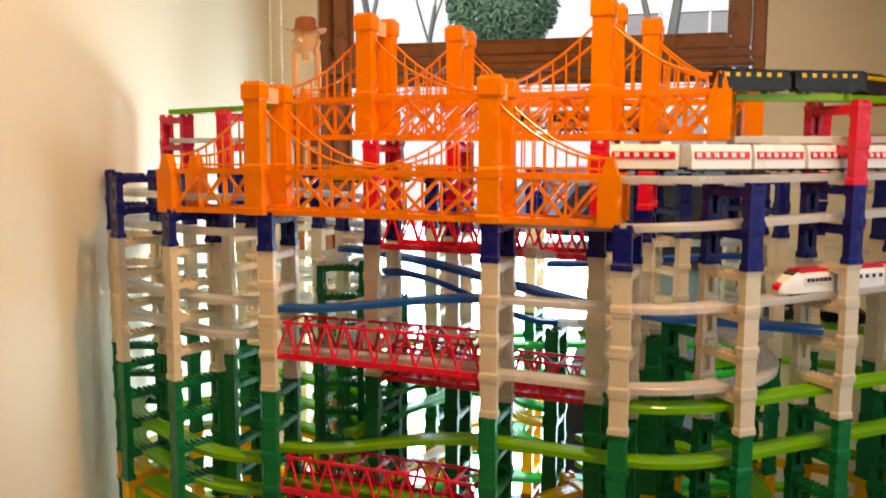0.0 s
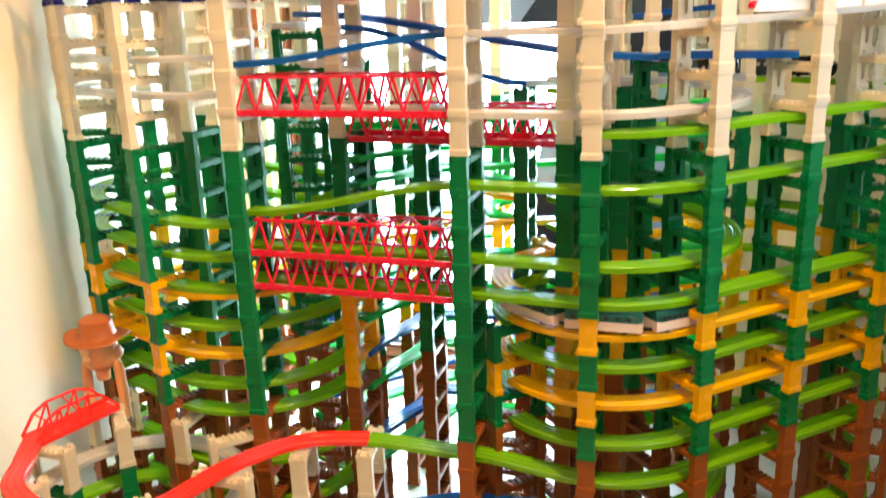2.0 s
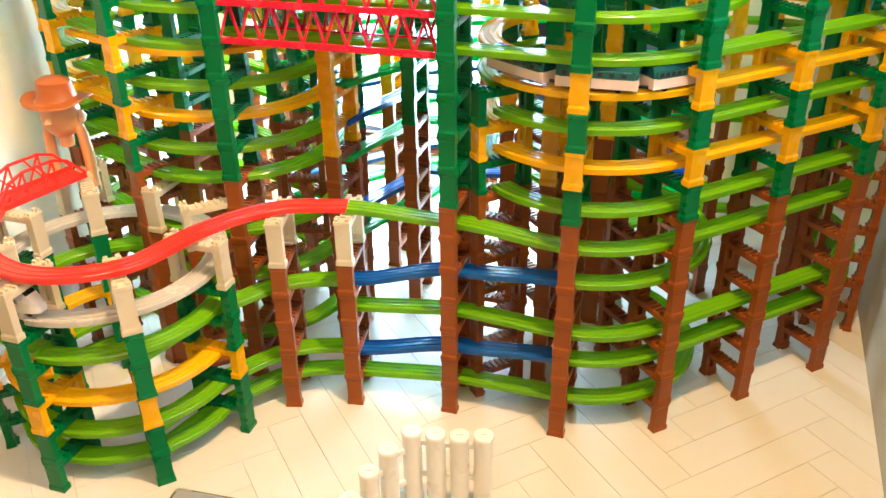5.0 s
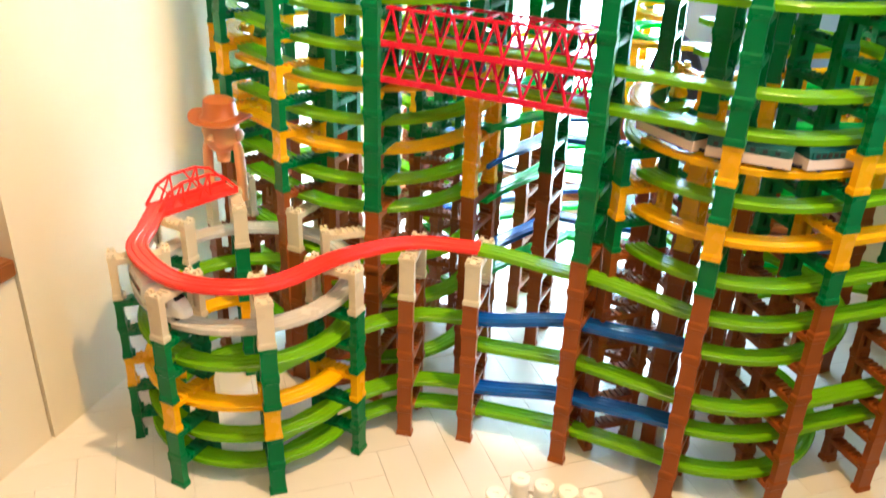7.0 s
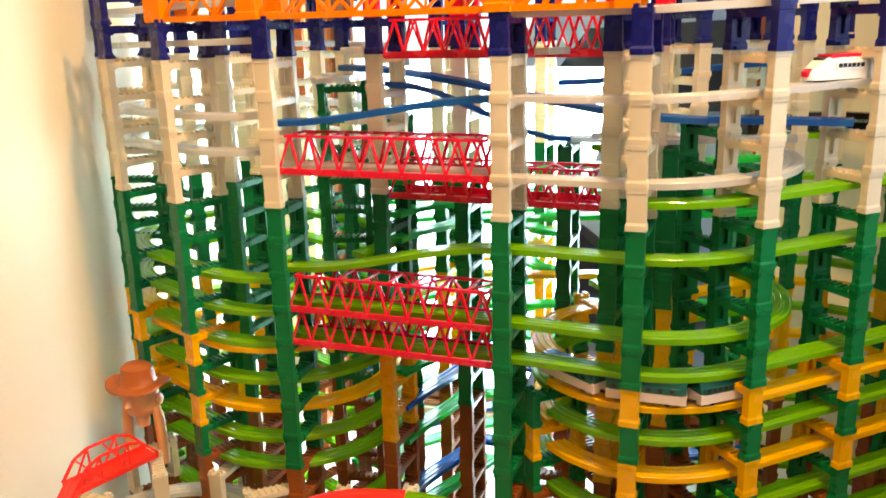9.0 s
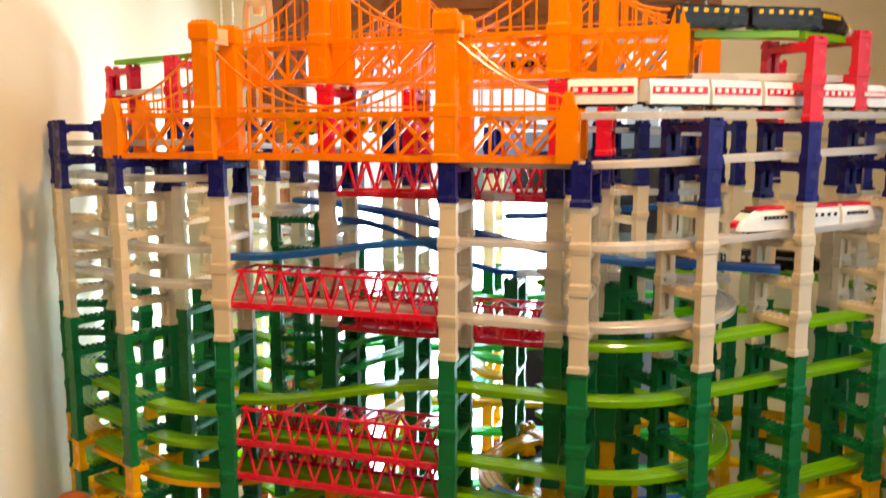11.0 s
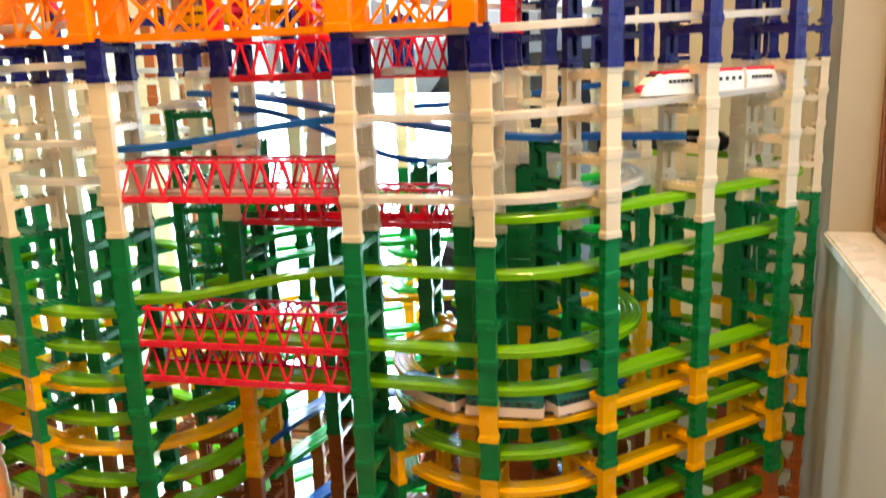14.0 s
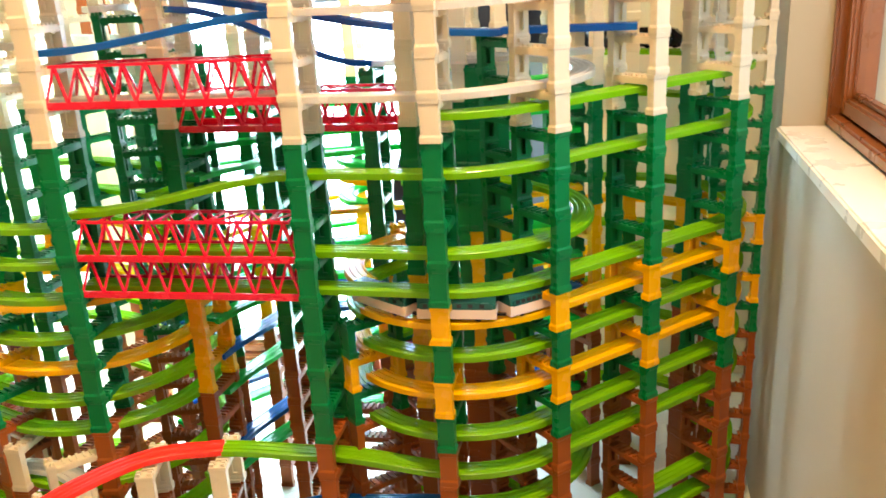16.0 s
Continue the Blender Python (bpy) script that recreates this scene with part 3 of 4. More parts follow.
def suspension(p, q, z, label):
    """Orange suspension bridge whose towers stand at p and q, with half spans beyond them."""
    p, q = Vector((*p, z)), Vector((*q, z))
    d = q - p
    S = d.length
    t = thing("suspension_bridge", label, "toy bridge", Matrix.Translation(p) @ pose(0, 0, 0, 0, 0, math.degrees(math.atan2(d.y, d.x))), "orange suspension bridges")
    w = HALF
    deck, top, end = 0.078, 0.238, 0.11
    E = 0.212
    for x in (0, S):
        for s in (-1, 1):
            bm = bmesh.new()
            rows = ((0.0, 0.021, 0.0155), (0.012, 0.021, 0.0155), (0.014, 0.0185, 0.0135), (deck - 0.006, 0.0185, 0.0135), (deck - 0.004, 0.0195, 0.0145), (deck + 0.012, 0.0195, 0.0145),
                    (deck + 0.016, 0.0165, 0.012), (top - 0.032, 0.0165, 0.012), (top - 0.028, 0.020, 0.015), (top - 0.003, 0.020, 0.015), (top, 0.018, 0.013))
            loops = [[bm.verts.new((x + a * hx, s * w + b * hy, zz)) for a, b in ((-1, -1), (1, -1), (1, 1), (-1, 1))] for zz, hx, hy in rows]
            for e, f in zip(loops, loops[1:]):
                for i in range(4):
                    bm.faces.new((e[i], e[(i + 1) % 4], f[(i + 1) % 4], f[i]))
            bm.faces.new(loops[0][::-1])
            bm.faces.new(loops[-1])
            for k in range(4):
                box(bm, x - 0.016 + k * 0.009, x - 0.011 + k * 0.009, s * w - 0.01, s * w + 0.01, top - 0.002, top + 0.004)
            part("tower_leg", joined(bm), "orange", t)
        bm = bmesh.new()
        for zz in (top - 0.03, top - 0.008):
            bar(bm, (x, -w + 0.014, zz), (x, w - 0.014, zz), 0.012, 0.007)
        for y in (-0.02, 0.02):
            bar(bm, (x, y, top - 0.03), (x, y, top - 0.008), 0.012, 0.006)
        part("portal_brace", bm, "orange", t)
        for sx in (-1, 1):
            bm = bmesh.new()
            box(bm, x + sx * 0.0075 - 0.001, x + sx * 0.0075 + 0.001, -0.024, 0.024, top - 0.034, top - 0.006)
            box(bm, x + sx * 0.009 - 0.0012, x + sx * 0.009 + 0.0012, -0.015, 0.015, top - 0.026, top - 0.014)
            part("plaque", bm, "tan", t, "pale plaque between the tower legs")
    for x, s1 in ((-E, 1), (S + E, -1)):
        for s in (-1, 1):
            bm = bmesh.new()
            x0, x1 = sorted((x, x + s1 * 0.03))
            vs = box(bm, x0 - 0.002, x1 + 0.002, s * w - 0.014, s * w + 0.014, 0, deck + 0.004)
            ws = box(bm, x0 + 0.002, x1 - 0.002, s * w - 0.011, s * w + 0.011, deck + 0.004, end)
            for v in ws[4:]:
                v.co.x = x + s1 * 0.015 + (v.co.x - x - s1 * 0.015) * 0.4
            part("end_post", bm, "orange", t)
    spans = ((-E + 0.03, -0.0165, 1), (0.0165, S - 0.0165, 2), (S + 0.0165, S + E - 0.03, 1))
    for x0, x1, k in spans:
        for s in (-1, 1):
            bm = bmesh.new()
            y = s * w
            for zz, hh in ((0.005, 0.010), (deck, 0.009)):
                bar(bm, (x0, y, zz), (x1, y, zz), 0.008, hh)
            n = 3 * k
            for i in range(n):
                xa, xb = x0 + (x1 - x0) * i / n, x0 + (x1 - x0) * (i + 1) / n
                bar(bm, (xa, y, 0.008), (xb, y, deck - 0.003), 0.0045, 0.0056)
                if i % 2:
                    bar(bm, (xa, y, deck - 0.003), (xb, y, 0.008), 0.0045, 0.0056)
                bar(bm, (xb, y, 0.008), (xb, y, deck - 0.003), 0.004, 0.0045)
            part("side_lattice", bm, "orange", t)
            bm = bmesh.new()
            pts = []
            for i in range(17):
                f = i / 16
                x = x0 + (x1 - x0) * f
                if k == 2:
                    zz = deck + 0.012 + (top - 0.045 - deck - 0.012) * (2 * f - 1) ** 2
                else:
                    g = f if x0 < 0 else 1 - f
                    zz = end - 0.004 + (top - 0.045 - end + 0.004) * g ** 1.8
                pts.append((x, y, zz))
            tube(bm, pts, [0.0024] * 17, 6)
            part("main_cable", bm, "orange", t)
            m = 9 * k
            for i in range(1, m):
                f = i / m
                j = min(int(f * 16), 15)
                g = f * 16 - j
                zz = pts[j][2] * (1 - g) + pts[j + 1][2] * g
                o = part("hanger", HANGER, None, t)
                o.matrix_basis = Matrix.Translation((x0 + (x1 - x0) * f, y, deck)) @ Matrix.Diagonal((1, 1, zz - deck, 1))
            bm = bmesh.new()
            bar(bm, (x0, y, deck + 0.012), (x1, y, deck + 0.012), 0.0022)
            part("hand_rail", bm, "orange", t)
    bm = bmesh.new()
    box(bm, -E, S + E, -w + 0.009, w - 0.009, 0.003, 0.006)
    part("deck", bm, "orange", t)
    return t


orange = "bright orange plastic suspension bridge with lattice deck"
suspension((-0.330, 1.527), (0.093, 1.378), 20 * B, orange)
suspension((-0.137, 1.645), (0.290, 1.463), 22.1 * B, orange)
suspension((0.03, 1.81), (0.42, 1.70), 22.1 * B, orange)
# ---- more piers and rails behind ----
gp = "block pier of brown and green plastic blocks"
pier(0.243, 1.755, -18, [("brown", 7), ("yellow", 2), ("green", 7)], label=gp)
pier(0.442, 1.685, -18, [("brown", 7), ("yellow", 4), ("green", 5)], label=gp)
pier(0.451, 1.478, 24, [("brown", 7), ("green", 10)], label=gp)
pier(-0.232, 1.800, 84, [("brown", 7), ("green", 11)], label=gp)
pier(-0.02, 1.98, -20, AMBER + [("blue", 2)], label="block pier of brown, amber, green, cream and navy blocks")
pier(0.70, 1.80, 24, AMBER + [("blue", 2)], label="block pier of brown, amber, green, cream and navy blocks")
pier(0.03, 1.80, -18, [("brown", 7), ("green", 8), ("white", 4), ("blue", 1), ("red", 2)], label="block pier of brown, green, cream, navy and red blocks")
pier(0.42, 1.70, -18, PLAIN + [("blue", 1), ("red", 2)], label="block pier of brown, green, cream, navy and red blocks")
pier(-0.28, 1.96, -30, BANDS + [("blue", 1)], label=banded)

blue_rail = "blue plastic toy rail sloping between piers"
approach(0, "azure", blue_rail, P2, P5, 17.15, 17.85, True)
approach(0, "azure", blue_rail, (-0.125, 1.63), (0.243, 1.755), 18.0, 16.05, True)
approach(0, "azure", blue_rail, (-0.232, 1.80), (0.451, 1.478), 18.4, 17.0, True)
approach(17.02, "azure", blue_rail, (0.451, 1.478), RN[1][:2], 17.05, 17.05)
approach(18.1, "azure", blue_rail, (0.243, 1.95), (0.70, 1.80), 17.6, 18.2, True)
approach(16.05, "milk", MILK, (0.243, 1.755), (0.442, 1.685), 16.05, 16.05)
approach(16.05, "milk", MILK, (0.442, 1.685), (0.66, 1.61), 16.05, 16.2)
t = track("milky white curved toy rail on a green pier")
rail(t, arc(-0.33, 1.80, 0.1, -60, 60, 18.1 * B, 18.1 * B), "milk")
for k, (lv, c) in enumerate(((12.8, "mint"), (13.6, "mint"), (14.6, "mint"), (10.8, "gold"), (9.6, "mint"), (8.4, "mint"), (6.0, "mint"), (4.0, "azure"), (3.2, "mint"), (7.2, "azure"))):
    lab = {"mint": "clear green plastic toy rails behind the tower", "gold": AMB, "azure": blue_rail}[c]
    approach(0, c, lab, (-0.125, 1.63), (0.02 + 0.03 * (k % 3), 1.95), lv + 0.5, lv, True)
    t = track(lab)
    p, q = (0.02 + 0.03 * (k % 3), 1.95), (0.47, 1.84 - 0.04 * (k % 2))
    rail(t, run((*p, lv * B), (*q, (lv + 0.4) * B), 9, True), c)
    rail(t, run((*q, (lv + 0.4) * B), (0.70, 1.80, (lv + 0.6) * B), 2), c)
    approach(0, c, lab, (-0.28, 1.96), (0.023, 2.194), lv - 0.3, lv - 0.6, True)
    approach(0, c, lab, (0.023, 2.194), (0.244, 2.30), lv - 0.6, lv - 0.8, True)
# coil of rails in the middle
for lv, c in ((11.0, "mint"), (11.8, "gold"), (12.4, "mint")):
    t = track("toy rails coiled in the middle of the tower")
    for k in range(4):
        rail(t, arc(0.28, 2.0, 0.10, 90 + 45 * k, 135 + 45 * k, lv * B, lv * B), c)
# level 21 rails with their piers
for lv in (20.98,):
    loop(RIGHT, MILK, "milk", lv, 0.25, 9, 9)
approach(0, "milk", MILK, (0.485, 1.385), RN[1][:2], 22.0, 22.0)
approach(0, "lime", LIME, (0.485, 1.385), RN[1][:2], 23.06, 23.06)
approach(0, "lime", LIME, RN[1][:2], (0.80, 1.49), 23.06, 23.06)
approach(0, "milk", MILK, RN[1][:2], (0.80, 1.49), 22.0, 22.05)
pier(0.785, 1.482, 24, [("red", 2)], 21.3, "red plastic block pier standing on the white rails")
approach(0, "lime", LIME, (-0.335, 1.73), LN[8][:2], 23.06, 23.06)
approach(0, "milk", MILK, (-0.335, 1.73), LN[8][:2], 22.0, 22.0)
pier(-0.46, 1.80, -22, PLAIN + [("blue", 2), ("red", 2)], label="tall block pier with navy and red blocks on top")

# ---- small front loop ----
low = "low block pier of green and amber blocks with a white head"
SN = SMALL.nodes()
for i, n in enumerate(SN):
    if i in (3, 4):
        continue
    pier(*n, [("green", 2), ("yellow", 1), ("green", 2), ("head", 1)], label=low)
pier(*SN[3], [("brown", 5), ("head", 1)], label="low block pier of brown blocks with a white head")
pier(*SN[4], [("brown", 5), ("head", 1)], label="low block pier of brown blocks with a white head")
for lv, c, n, s in ((0.5, "lime", 5, 5), (1.45, "lime", 5, 5), (2.55, "gold", 5, 5), (3.95, "lime", 8, 0), (5.12, "milk", 8, 0)):
    loop(SMALL, {"lime": LIME, "gold": AMB, "milk": MILK}[c], c, lv, 0.15, n, s)
F1, F2 = (-0.235, 1.418), (-0.105, 1.418)


def bend(label, colour, pts, z0, z1):
    """Rails along a smooth curve through plan points, one rail per gap."""
    t = track(label)
    P = [Vector(p) for p in pts]
    P = [2 * P[0] - P[1]] + P + [2 * P[-1] - P[-2]]
    n = len(P) - 3
    for i in range(n):
        a, b, c, d = P[i:i + 4]
        out = []
        for j in range(9):
            f = j / 8
            q = 0.5 * (2 * b + (c - a) * f + (2 * a - 5 * b + 4 * c - d) * f * f + (3 * b - a - 3 * c + d) * f ** 3)
            v = 0.5 * ((c - a) + 2 * (2 * a - 5 * b + 4 * c - d) * f + 3 * (3 * b - a - 3 * c + d) * f * f)
            g = (i + f) / n
            z = z0 + (z1 - z0) * g
            out.append((Vector((q.x, q.y, z)), Vector((v.x, v.y, (z1 - z0) / n)).normalized()))
        rail(t, out, colour)
    return t


def sp(k, r=0.2):
    a = radians(k)
    return (-0.556 + r * math.cos(a), 1.388 + r * math.sin(a))


bend("scarlet plastic toy rails curving round the small loop", "scarlet", [(-0.778, 1.49), sp(180), sp(-150), sp(-105), sp(-62), (-0.355, 1.340), F1, F2], 6.40 * B, 6.40 * B)
for lv, c in ((0.75, "lime"), (1.6, "lime"), (4.0, "lime")):
    bend(LIME, "lime", [sp(-62), (-0.355, 1.340), F1, F2], (lv - 0.25) * B, lv * B)


def arch_bridge(a, b, label):
    a, b = Vector(a), Vector(b)
    d = b - a
    L = d.length
    t = thing("arch_bridge", label, "toy bridge", Matrix.Translation(a) @ pose(0, 0, 0, 0, -math.degrees(math.asin(d.z / L)), math.degrees(math.atan2(d.y, d.x))))
    for s in (-1, 1):
        bm = bmesh.new()
        y = s * 0.027
        bar(bm, (0, y, 0.006), (L, y, 0.006), 0.005, 0.012)
        n = 6
        top = [(L * i / n, y, 0.010 + 0.050 * min(1, 1.5 * math.sin(math.pi * i / n))) for i in range(n + 1)]
        for p, q in zip(top, top[1:]):
            bar(bm, p, q, 0.005, 0.005)
        for i in range(1, n):
            bar(bm, (L * i / n, y, 0.008), top[i + 1] if i % 2 else top[i - 1], 0.0035)
            if i % 2 == 0:
                bar(bm, (L * i / n, y, 0.008), top[i], 0.0035)
        part("side_lattice", bm, "scarlet", t)
    bm = bmesh.new()
    box(bm, 0, L, -0.027, 0.027, 0.0, 0.004)
    part("deck", bm, "scarlet", t)
    return t


arch_bridge((-0.782, 1.468, 0.418), (-0.664, 1.606, 0.428), "small scarlet plastic arch bridge with lattice sides")


# ---- trains ----
def car_mesh(kind, L, W, H):
    """Body of a toy carriage, nose at +x for the leading kinds."""
    bm = bmesh.new()
    prof = [(-W, 0.007), (-W, 0.022), (-W * 0.96, H * 0.72), (-W * 0.72, H), (W * 0.72, H), (W * 0.96, H * 0.72), (W, 0.022), (W, 0.007)]
    xs = [(-L / 2, 1, 1), (L / 2, 1, 1)] if kind == "car" else [(-L / 2, 1, 1), (L * 0.05, 1, 1), (L * 0.22, 0.95, 0.88), (L * 0.36, 0.82, 0.62), (L * 0.46, 0.6, 0.4), (L * 0.5, 0.35, 0.25)]
    loops = [[bm.verts.new((x, y * fy, 0.007 + (z - 0.007) * fz)) for y, z in prof] for x, fy, fz in xs]
    for a, b in zip(loops, loops[1:]):
        for i in range(len(prof)):
            bm.faces.new((a[i], b[i], b[(i + 1) % len(prof)], a[(i + 1) % len(prof)]))
    bm.faces.new(loops[0])
    bm.faces.new(loops[-1][::-1])
    bmesh.ops.recalc_face_normals(bm, faces=bm.faces)
    return bm


def ring_path(oval, first, count, z):
    """Points along an oval, from a node over so many rails."""
    out = []
    for k in range(count):
        out += [p for p, _ in oval.piece(first + k, z, z)][(1 if k else 0):]
    return out


def along(path, dist):
    for a, b in zip(path, path[1:]):
        l = (b - a).length
        if dist <= l:
            return a.lerp(b, dist / l), (b - a).normalized()
        dist -= l
    return path[-1], (path[-1] - path[-2]).normalized()


def train(label, path, start, level, count, body, band, glazing, lead=True, L=0.105, both=False, roof=None, H=0.045, skirt=None):
    """Carriages along a path of points; start: metres along it of the first carriage, the nose pointing back along the path."""
    W = 0.018
    t = thing("toy_train", label, "toy train", group="toy trains")
    z = level * B + 0.0125
    for i in range(count):
        p, d = along(path, start + i * (L + 0.008))
        p = Vector((p.x, p.y, z))
        d = -d
        first = i == 0 and lead
        last = i == count - 1 and both
        m = Matrix.Translation(p) @ pose(0, 0, 0, 0, 0, math.degrees(math.atan2(d.y, d.x)) + (180 if last else 0))
        c = part("carriage", car_mesh("nose" if first or last else "car", L, W, H), body, t)
        c.matrix_basis = m
        x1 = 0.1 * L if first or last else L * 0.46
        for sd in (-1, 1):
            bm = bmesh.new()
            box(bm, -L * 0.46, x1, sd * W - 0.0012, sd * W + 0.0012, 0.0225, 0.034)
            part("side_band", bm, band, c)
            n = 6
            for k in range(n):
                x0 = -L * 0.42 + k * (x1 + L * 0.40) / n
                bm = bmesh.new()
                box(bm, x0, x0 + 0.0075, sd * W - 0.0018, sd * W + 0.0018, 0.0255, 0.032)
                part("window", bm, glazing, c)
        if skirt:
            # pale lower half wrapped round the body, tapering with the nose
            bm = bmesh.new()
            ends = [(-L * 0.503, 1), (L * 0.503, 1)] if not (first or last) else [(-L * 0.503, 1), (L * 0.05, 1), (L * 0.22, 0.95), (L * 0.36, 0.82), (L * 0.46, 0.6), (L * 0.505, 0.35)]
            rings = [[bm.verts.new((x, y * f, zz)) for y, zz in ((-W * 1.05, 0.006), (-W * 1.05, 0.0235), (W * 1.05, 0.0235), (W * 1.05, 0.006))] for x, f in ends]
            if first or last:
                for k, q in ((3, 0.92), (4, 0.74), (5, 0.6)):
                    for v in rings[k]:
                        v.co.z = 0.006 + (v.co.z - 0.006) * q
            for a, e in zip(rings, rings[1:]):
                for q in range(4):
                    bm.faces.new((a[q], e[q], e[(q + 1) % 4], a[(q + 1) % 4]))
            bm.faces.new(rings[0])
            bm.faces.new(rings[-1][::-1])
            part("skirt", bm, skirt, c, "pale lower body")
        if roof:
            bm = bmesh.new()
            box(bm, -L * 0.49, x1 + L * 0.06, -W * 0.80, W * 0.80, H - 0.005, H + 0.0012)
            part("roof", bm, roof, c)
        if first or last:
            bm = bmesh.new()
            vs = box(bm, L * 0.10, L * 0.27, -W * 0.6, W * 0.6, H * 0.72, H * 0.985)
            for v in vs:
                if v.co.x > L * 0.2:
                    v.co.z -= H * 0.09
            part("windscreen", bm, "tint", c)
            if glazing == "gold":
                bm = bmesh.new()
                box(bm, L * 0.36, L * 0.47, -W * 0.62, W * 0.62, H * 0.40, H * 0.60)
                part("nose_plate", bm, "gold", c, "amber nose plate")
                for sd in (-1, 1):
                    bm = bmesh.new()
                    box(bm, L * 0.44, L * 0.515, sd * W * 0.45 - 0.0035, sd * W * 0.45 + 0.0035, H * 0.24, H * 0.40)
                    part("headlight", bm, "ivory", c, "white headlight")
            if roof:
                bm = bmesh.new()
                vs = box(bm, L * 0.27, L * 0.51, -W * 0.66, W * 0.66, 0.013, H * 0.74)
                for v in vs:
                    if v.co.x > L * 0.4:
                        v.co.y *= 0.55
                        v.co.z = 0.012 + (v.co.z - 0.012) * 0.40
                part("nose_cover", bm, roof, c, "red nose")
        bm = bmesh.new()
        box(bm, -L * 0.44, L * (0.3 if first or last else 0.44), -W * 0.8, W * 0.8, 0.003, 0.008)
        part("underframe", bm, "black", c)
        for xx in (-L * 0.3, L * 0.27):
            for sd in (-1, 1):
                bm = bmesh.new()
                ring_stack(bm, [(0, 0, -0.002, 0.0065, 0.0065), (0, 0, 0.002, 0.0065, 0.0065)], 12)
                w = part("wheel", bm, "black", c)
                w.matrix_basis = pose(xx, sd * 0.0125, 0.0062, 90)
        if i:
            bm = bmesh.new()
            box(bm, L * 0.42, L * 0.62, -0.003, 0.003, 0.006, 0.010)
            part("coupling", bm, "black", c)
    return t


def vs3(*pts):
    return [Vector((x, y, 0)) for x, y in pts]


train("white toy train with red patterned carriage sides on white rails", ring_path(RIGHT, 9, 6, 0)[::-1], 0.18, 21.1, 6, "ivory", "red", "ivory")
train("black toy train with amber stripes on lime rails", vs3((0.80, 1.49), RN[1][:2], (0.40, 1.345)), 0.065, 23.06, 3, "black", "black", "gold", L=0.125, H=0.038)
train("white bullet train with a red roof and red nose", vs3((-0.314, 1.522), P5) + ring_path(RIGHT, 11, 3, 0), 0.98, 17.95, 3, "ivory", "ivory", "tint", roof="red", both=True, L=0.112)
train("dark green bullet train with a pale underside on amber rails", ring_path(RIGHT, 10, 4, 0)[::-1], 0.44, 10.2, 3, "teal", "teal", "tint", L=0.13, H=0.042, skirt="blush")
train("white and silver patterned toy train under the scarlet rails", ring_path(SMALL, 4, 5, 0)[::-1], 0.17, 5.18, 3, "ivory", "chrome", "tint", L=0.085)
train("black toy train on lime rails beside the wall", ring_path(RIGHT, 4, 4, 0), 0.1, 15.72, 3, "black", "black", "grey", L=0.11)
train("golden brown toy train behind the orange bridge", vs3((0.42, 1.70), (0.0, 1.815)), 0.05, 22.2, 3, "tan", "black", "gold")
train("yellow toy train on rails behind the orange bridge", vs3((-0.30, 1.96), (0.15, 2.0)), 0.05, 20.4, 3, "gold", "yellow", "tint")


# ---- dolls, plain shapes ----
def doll(m, label):
    """A plain doll head with a wide hat on a neck and arms; one mesh."""
    bm = bmesh.new()
    ring_stack(bm, [(0, 0, 0.0, 0.012, 0.012), (0, 0, 0.02, 0.014, 0.014), (0, 0, 0.028, 0.026, 0.024), (0, 0, 0.045, 0.034, 0.032), (0, 0, 0.065, 0.034, 0.033), (0, 0, 0.085, 0.031, 0.031)], 18)
    for s in (-1, 1):
        tube(bm, [(s * 0.034, 0.0, -0.075), (s * 0.036, 0, -0.03), (s * 0.034, 0, 0.02), (s * 0.030, 0, 0.04)], [0.011, 0.010, 0.010, 0.008], 10)
        ring_stack(bm, [(s * 0.036, 0.004, 0.045, 0.005, 0.008), (s * 0.037, 0.004, 0.055, 0.007, 0.011), (s * 0.036, 0.004, 0.065, 0.004, 0.006)], 8)
    ring_stack(bm, [(0, -0.036, 0.050, 0.004, 0.004), (0, -0.040, 0.055, 0.007, 0.007), (0, -0.036, 0.062, 0.004, 0.004)], 8)
    skin = len(bm.faces)
    ring_stack(bm, [(0, 0, 0.084, 0.060, 0.050), (0, 0, 0.081, 0.062, 0.052), (0, 0, 0.085, 0.040, 0.036), (0, 0, 0.092, 0.033, 0.031), (0, 0, 0.118, 0.030, 0.026), (0, 0, 0.124, 0.022, 0.018)], 24)
    for f in list(bm.faces)[skin:]:
        f.material_index = 1
    for v in bm.verts:
        r = abs(v.co.x)
        if 0.08 < v.co.z < 0.087 and r > 0.04:
            v.co.z += (r - 0.04) * 0.5
    me = mesh_of("doll", bm, ("skin", "felt"), True)
    ob = new("doll", me)
    ob.matrix_basis = m
    return tagged(ob, label, "doll")


pier(-0.685, 1.655, -42, [("brown", 5), ("head", 1)], label="low block pier of brown blocks with a white head")
doll(pose(-0.688, 1.64, 0.478, 0, 0, -12) @ Matrix.Scale(1.15, 4), "plain tan doll head with a brown brimmed hat")
pier(-0.42, 2.42, -16, [("brown", 7), ("white", 10), ("brown", 7)], label="tall narrow block pier of brown and cream blocks")
doll(pose(-0.415, 2.40, 1.69, 0, 0, -12), "plain tan doll head with a brown brimmed hat")

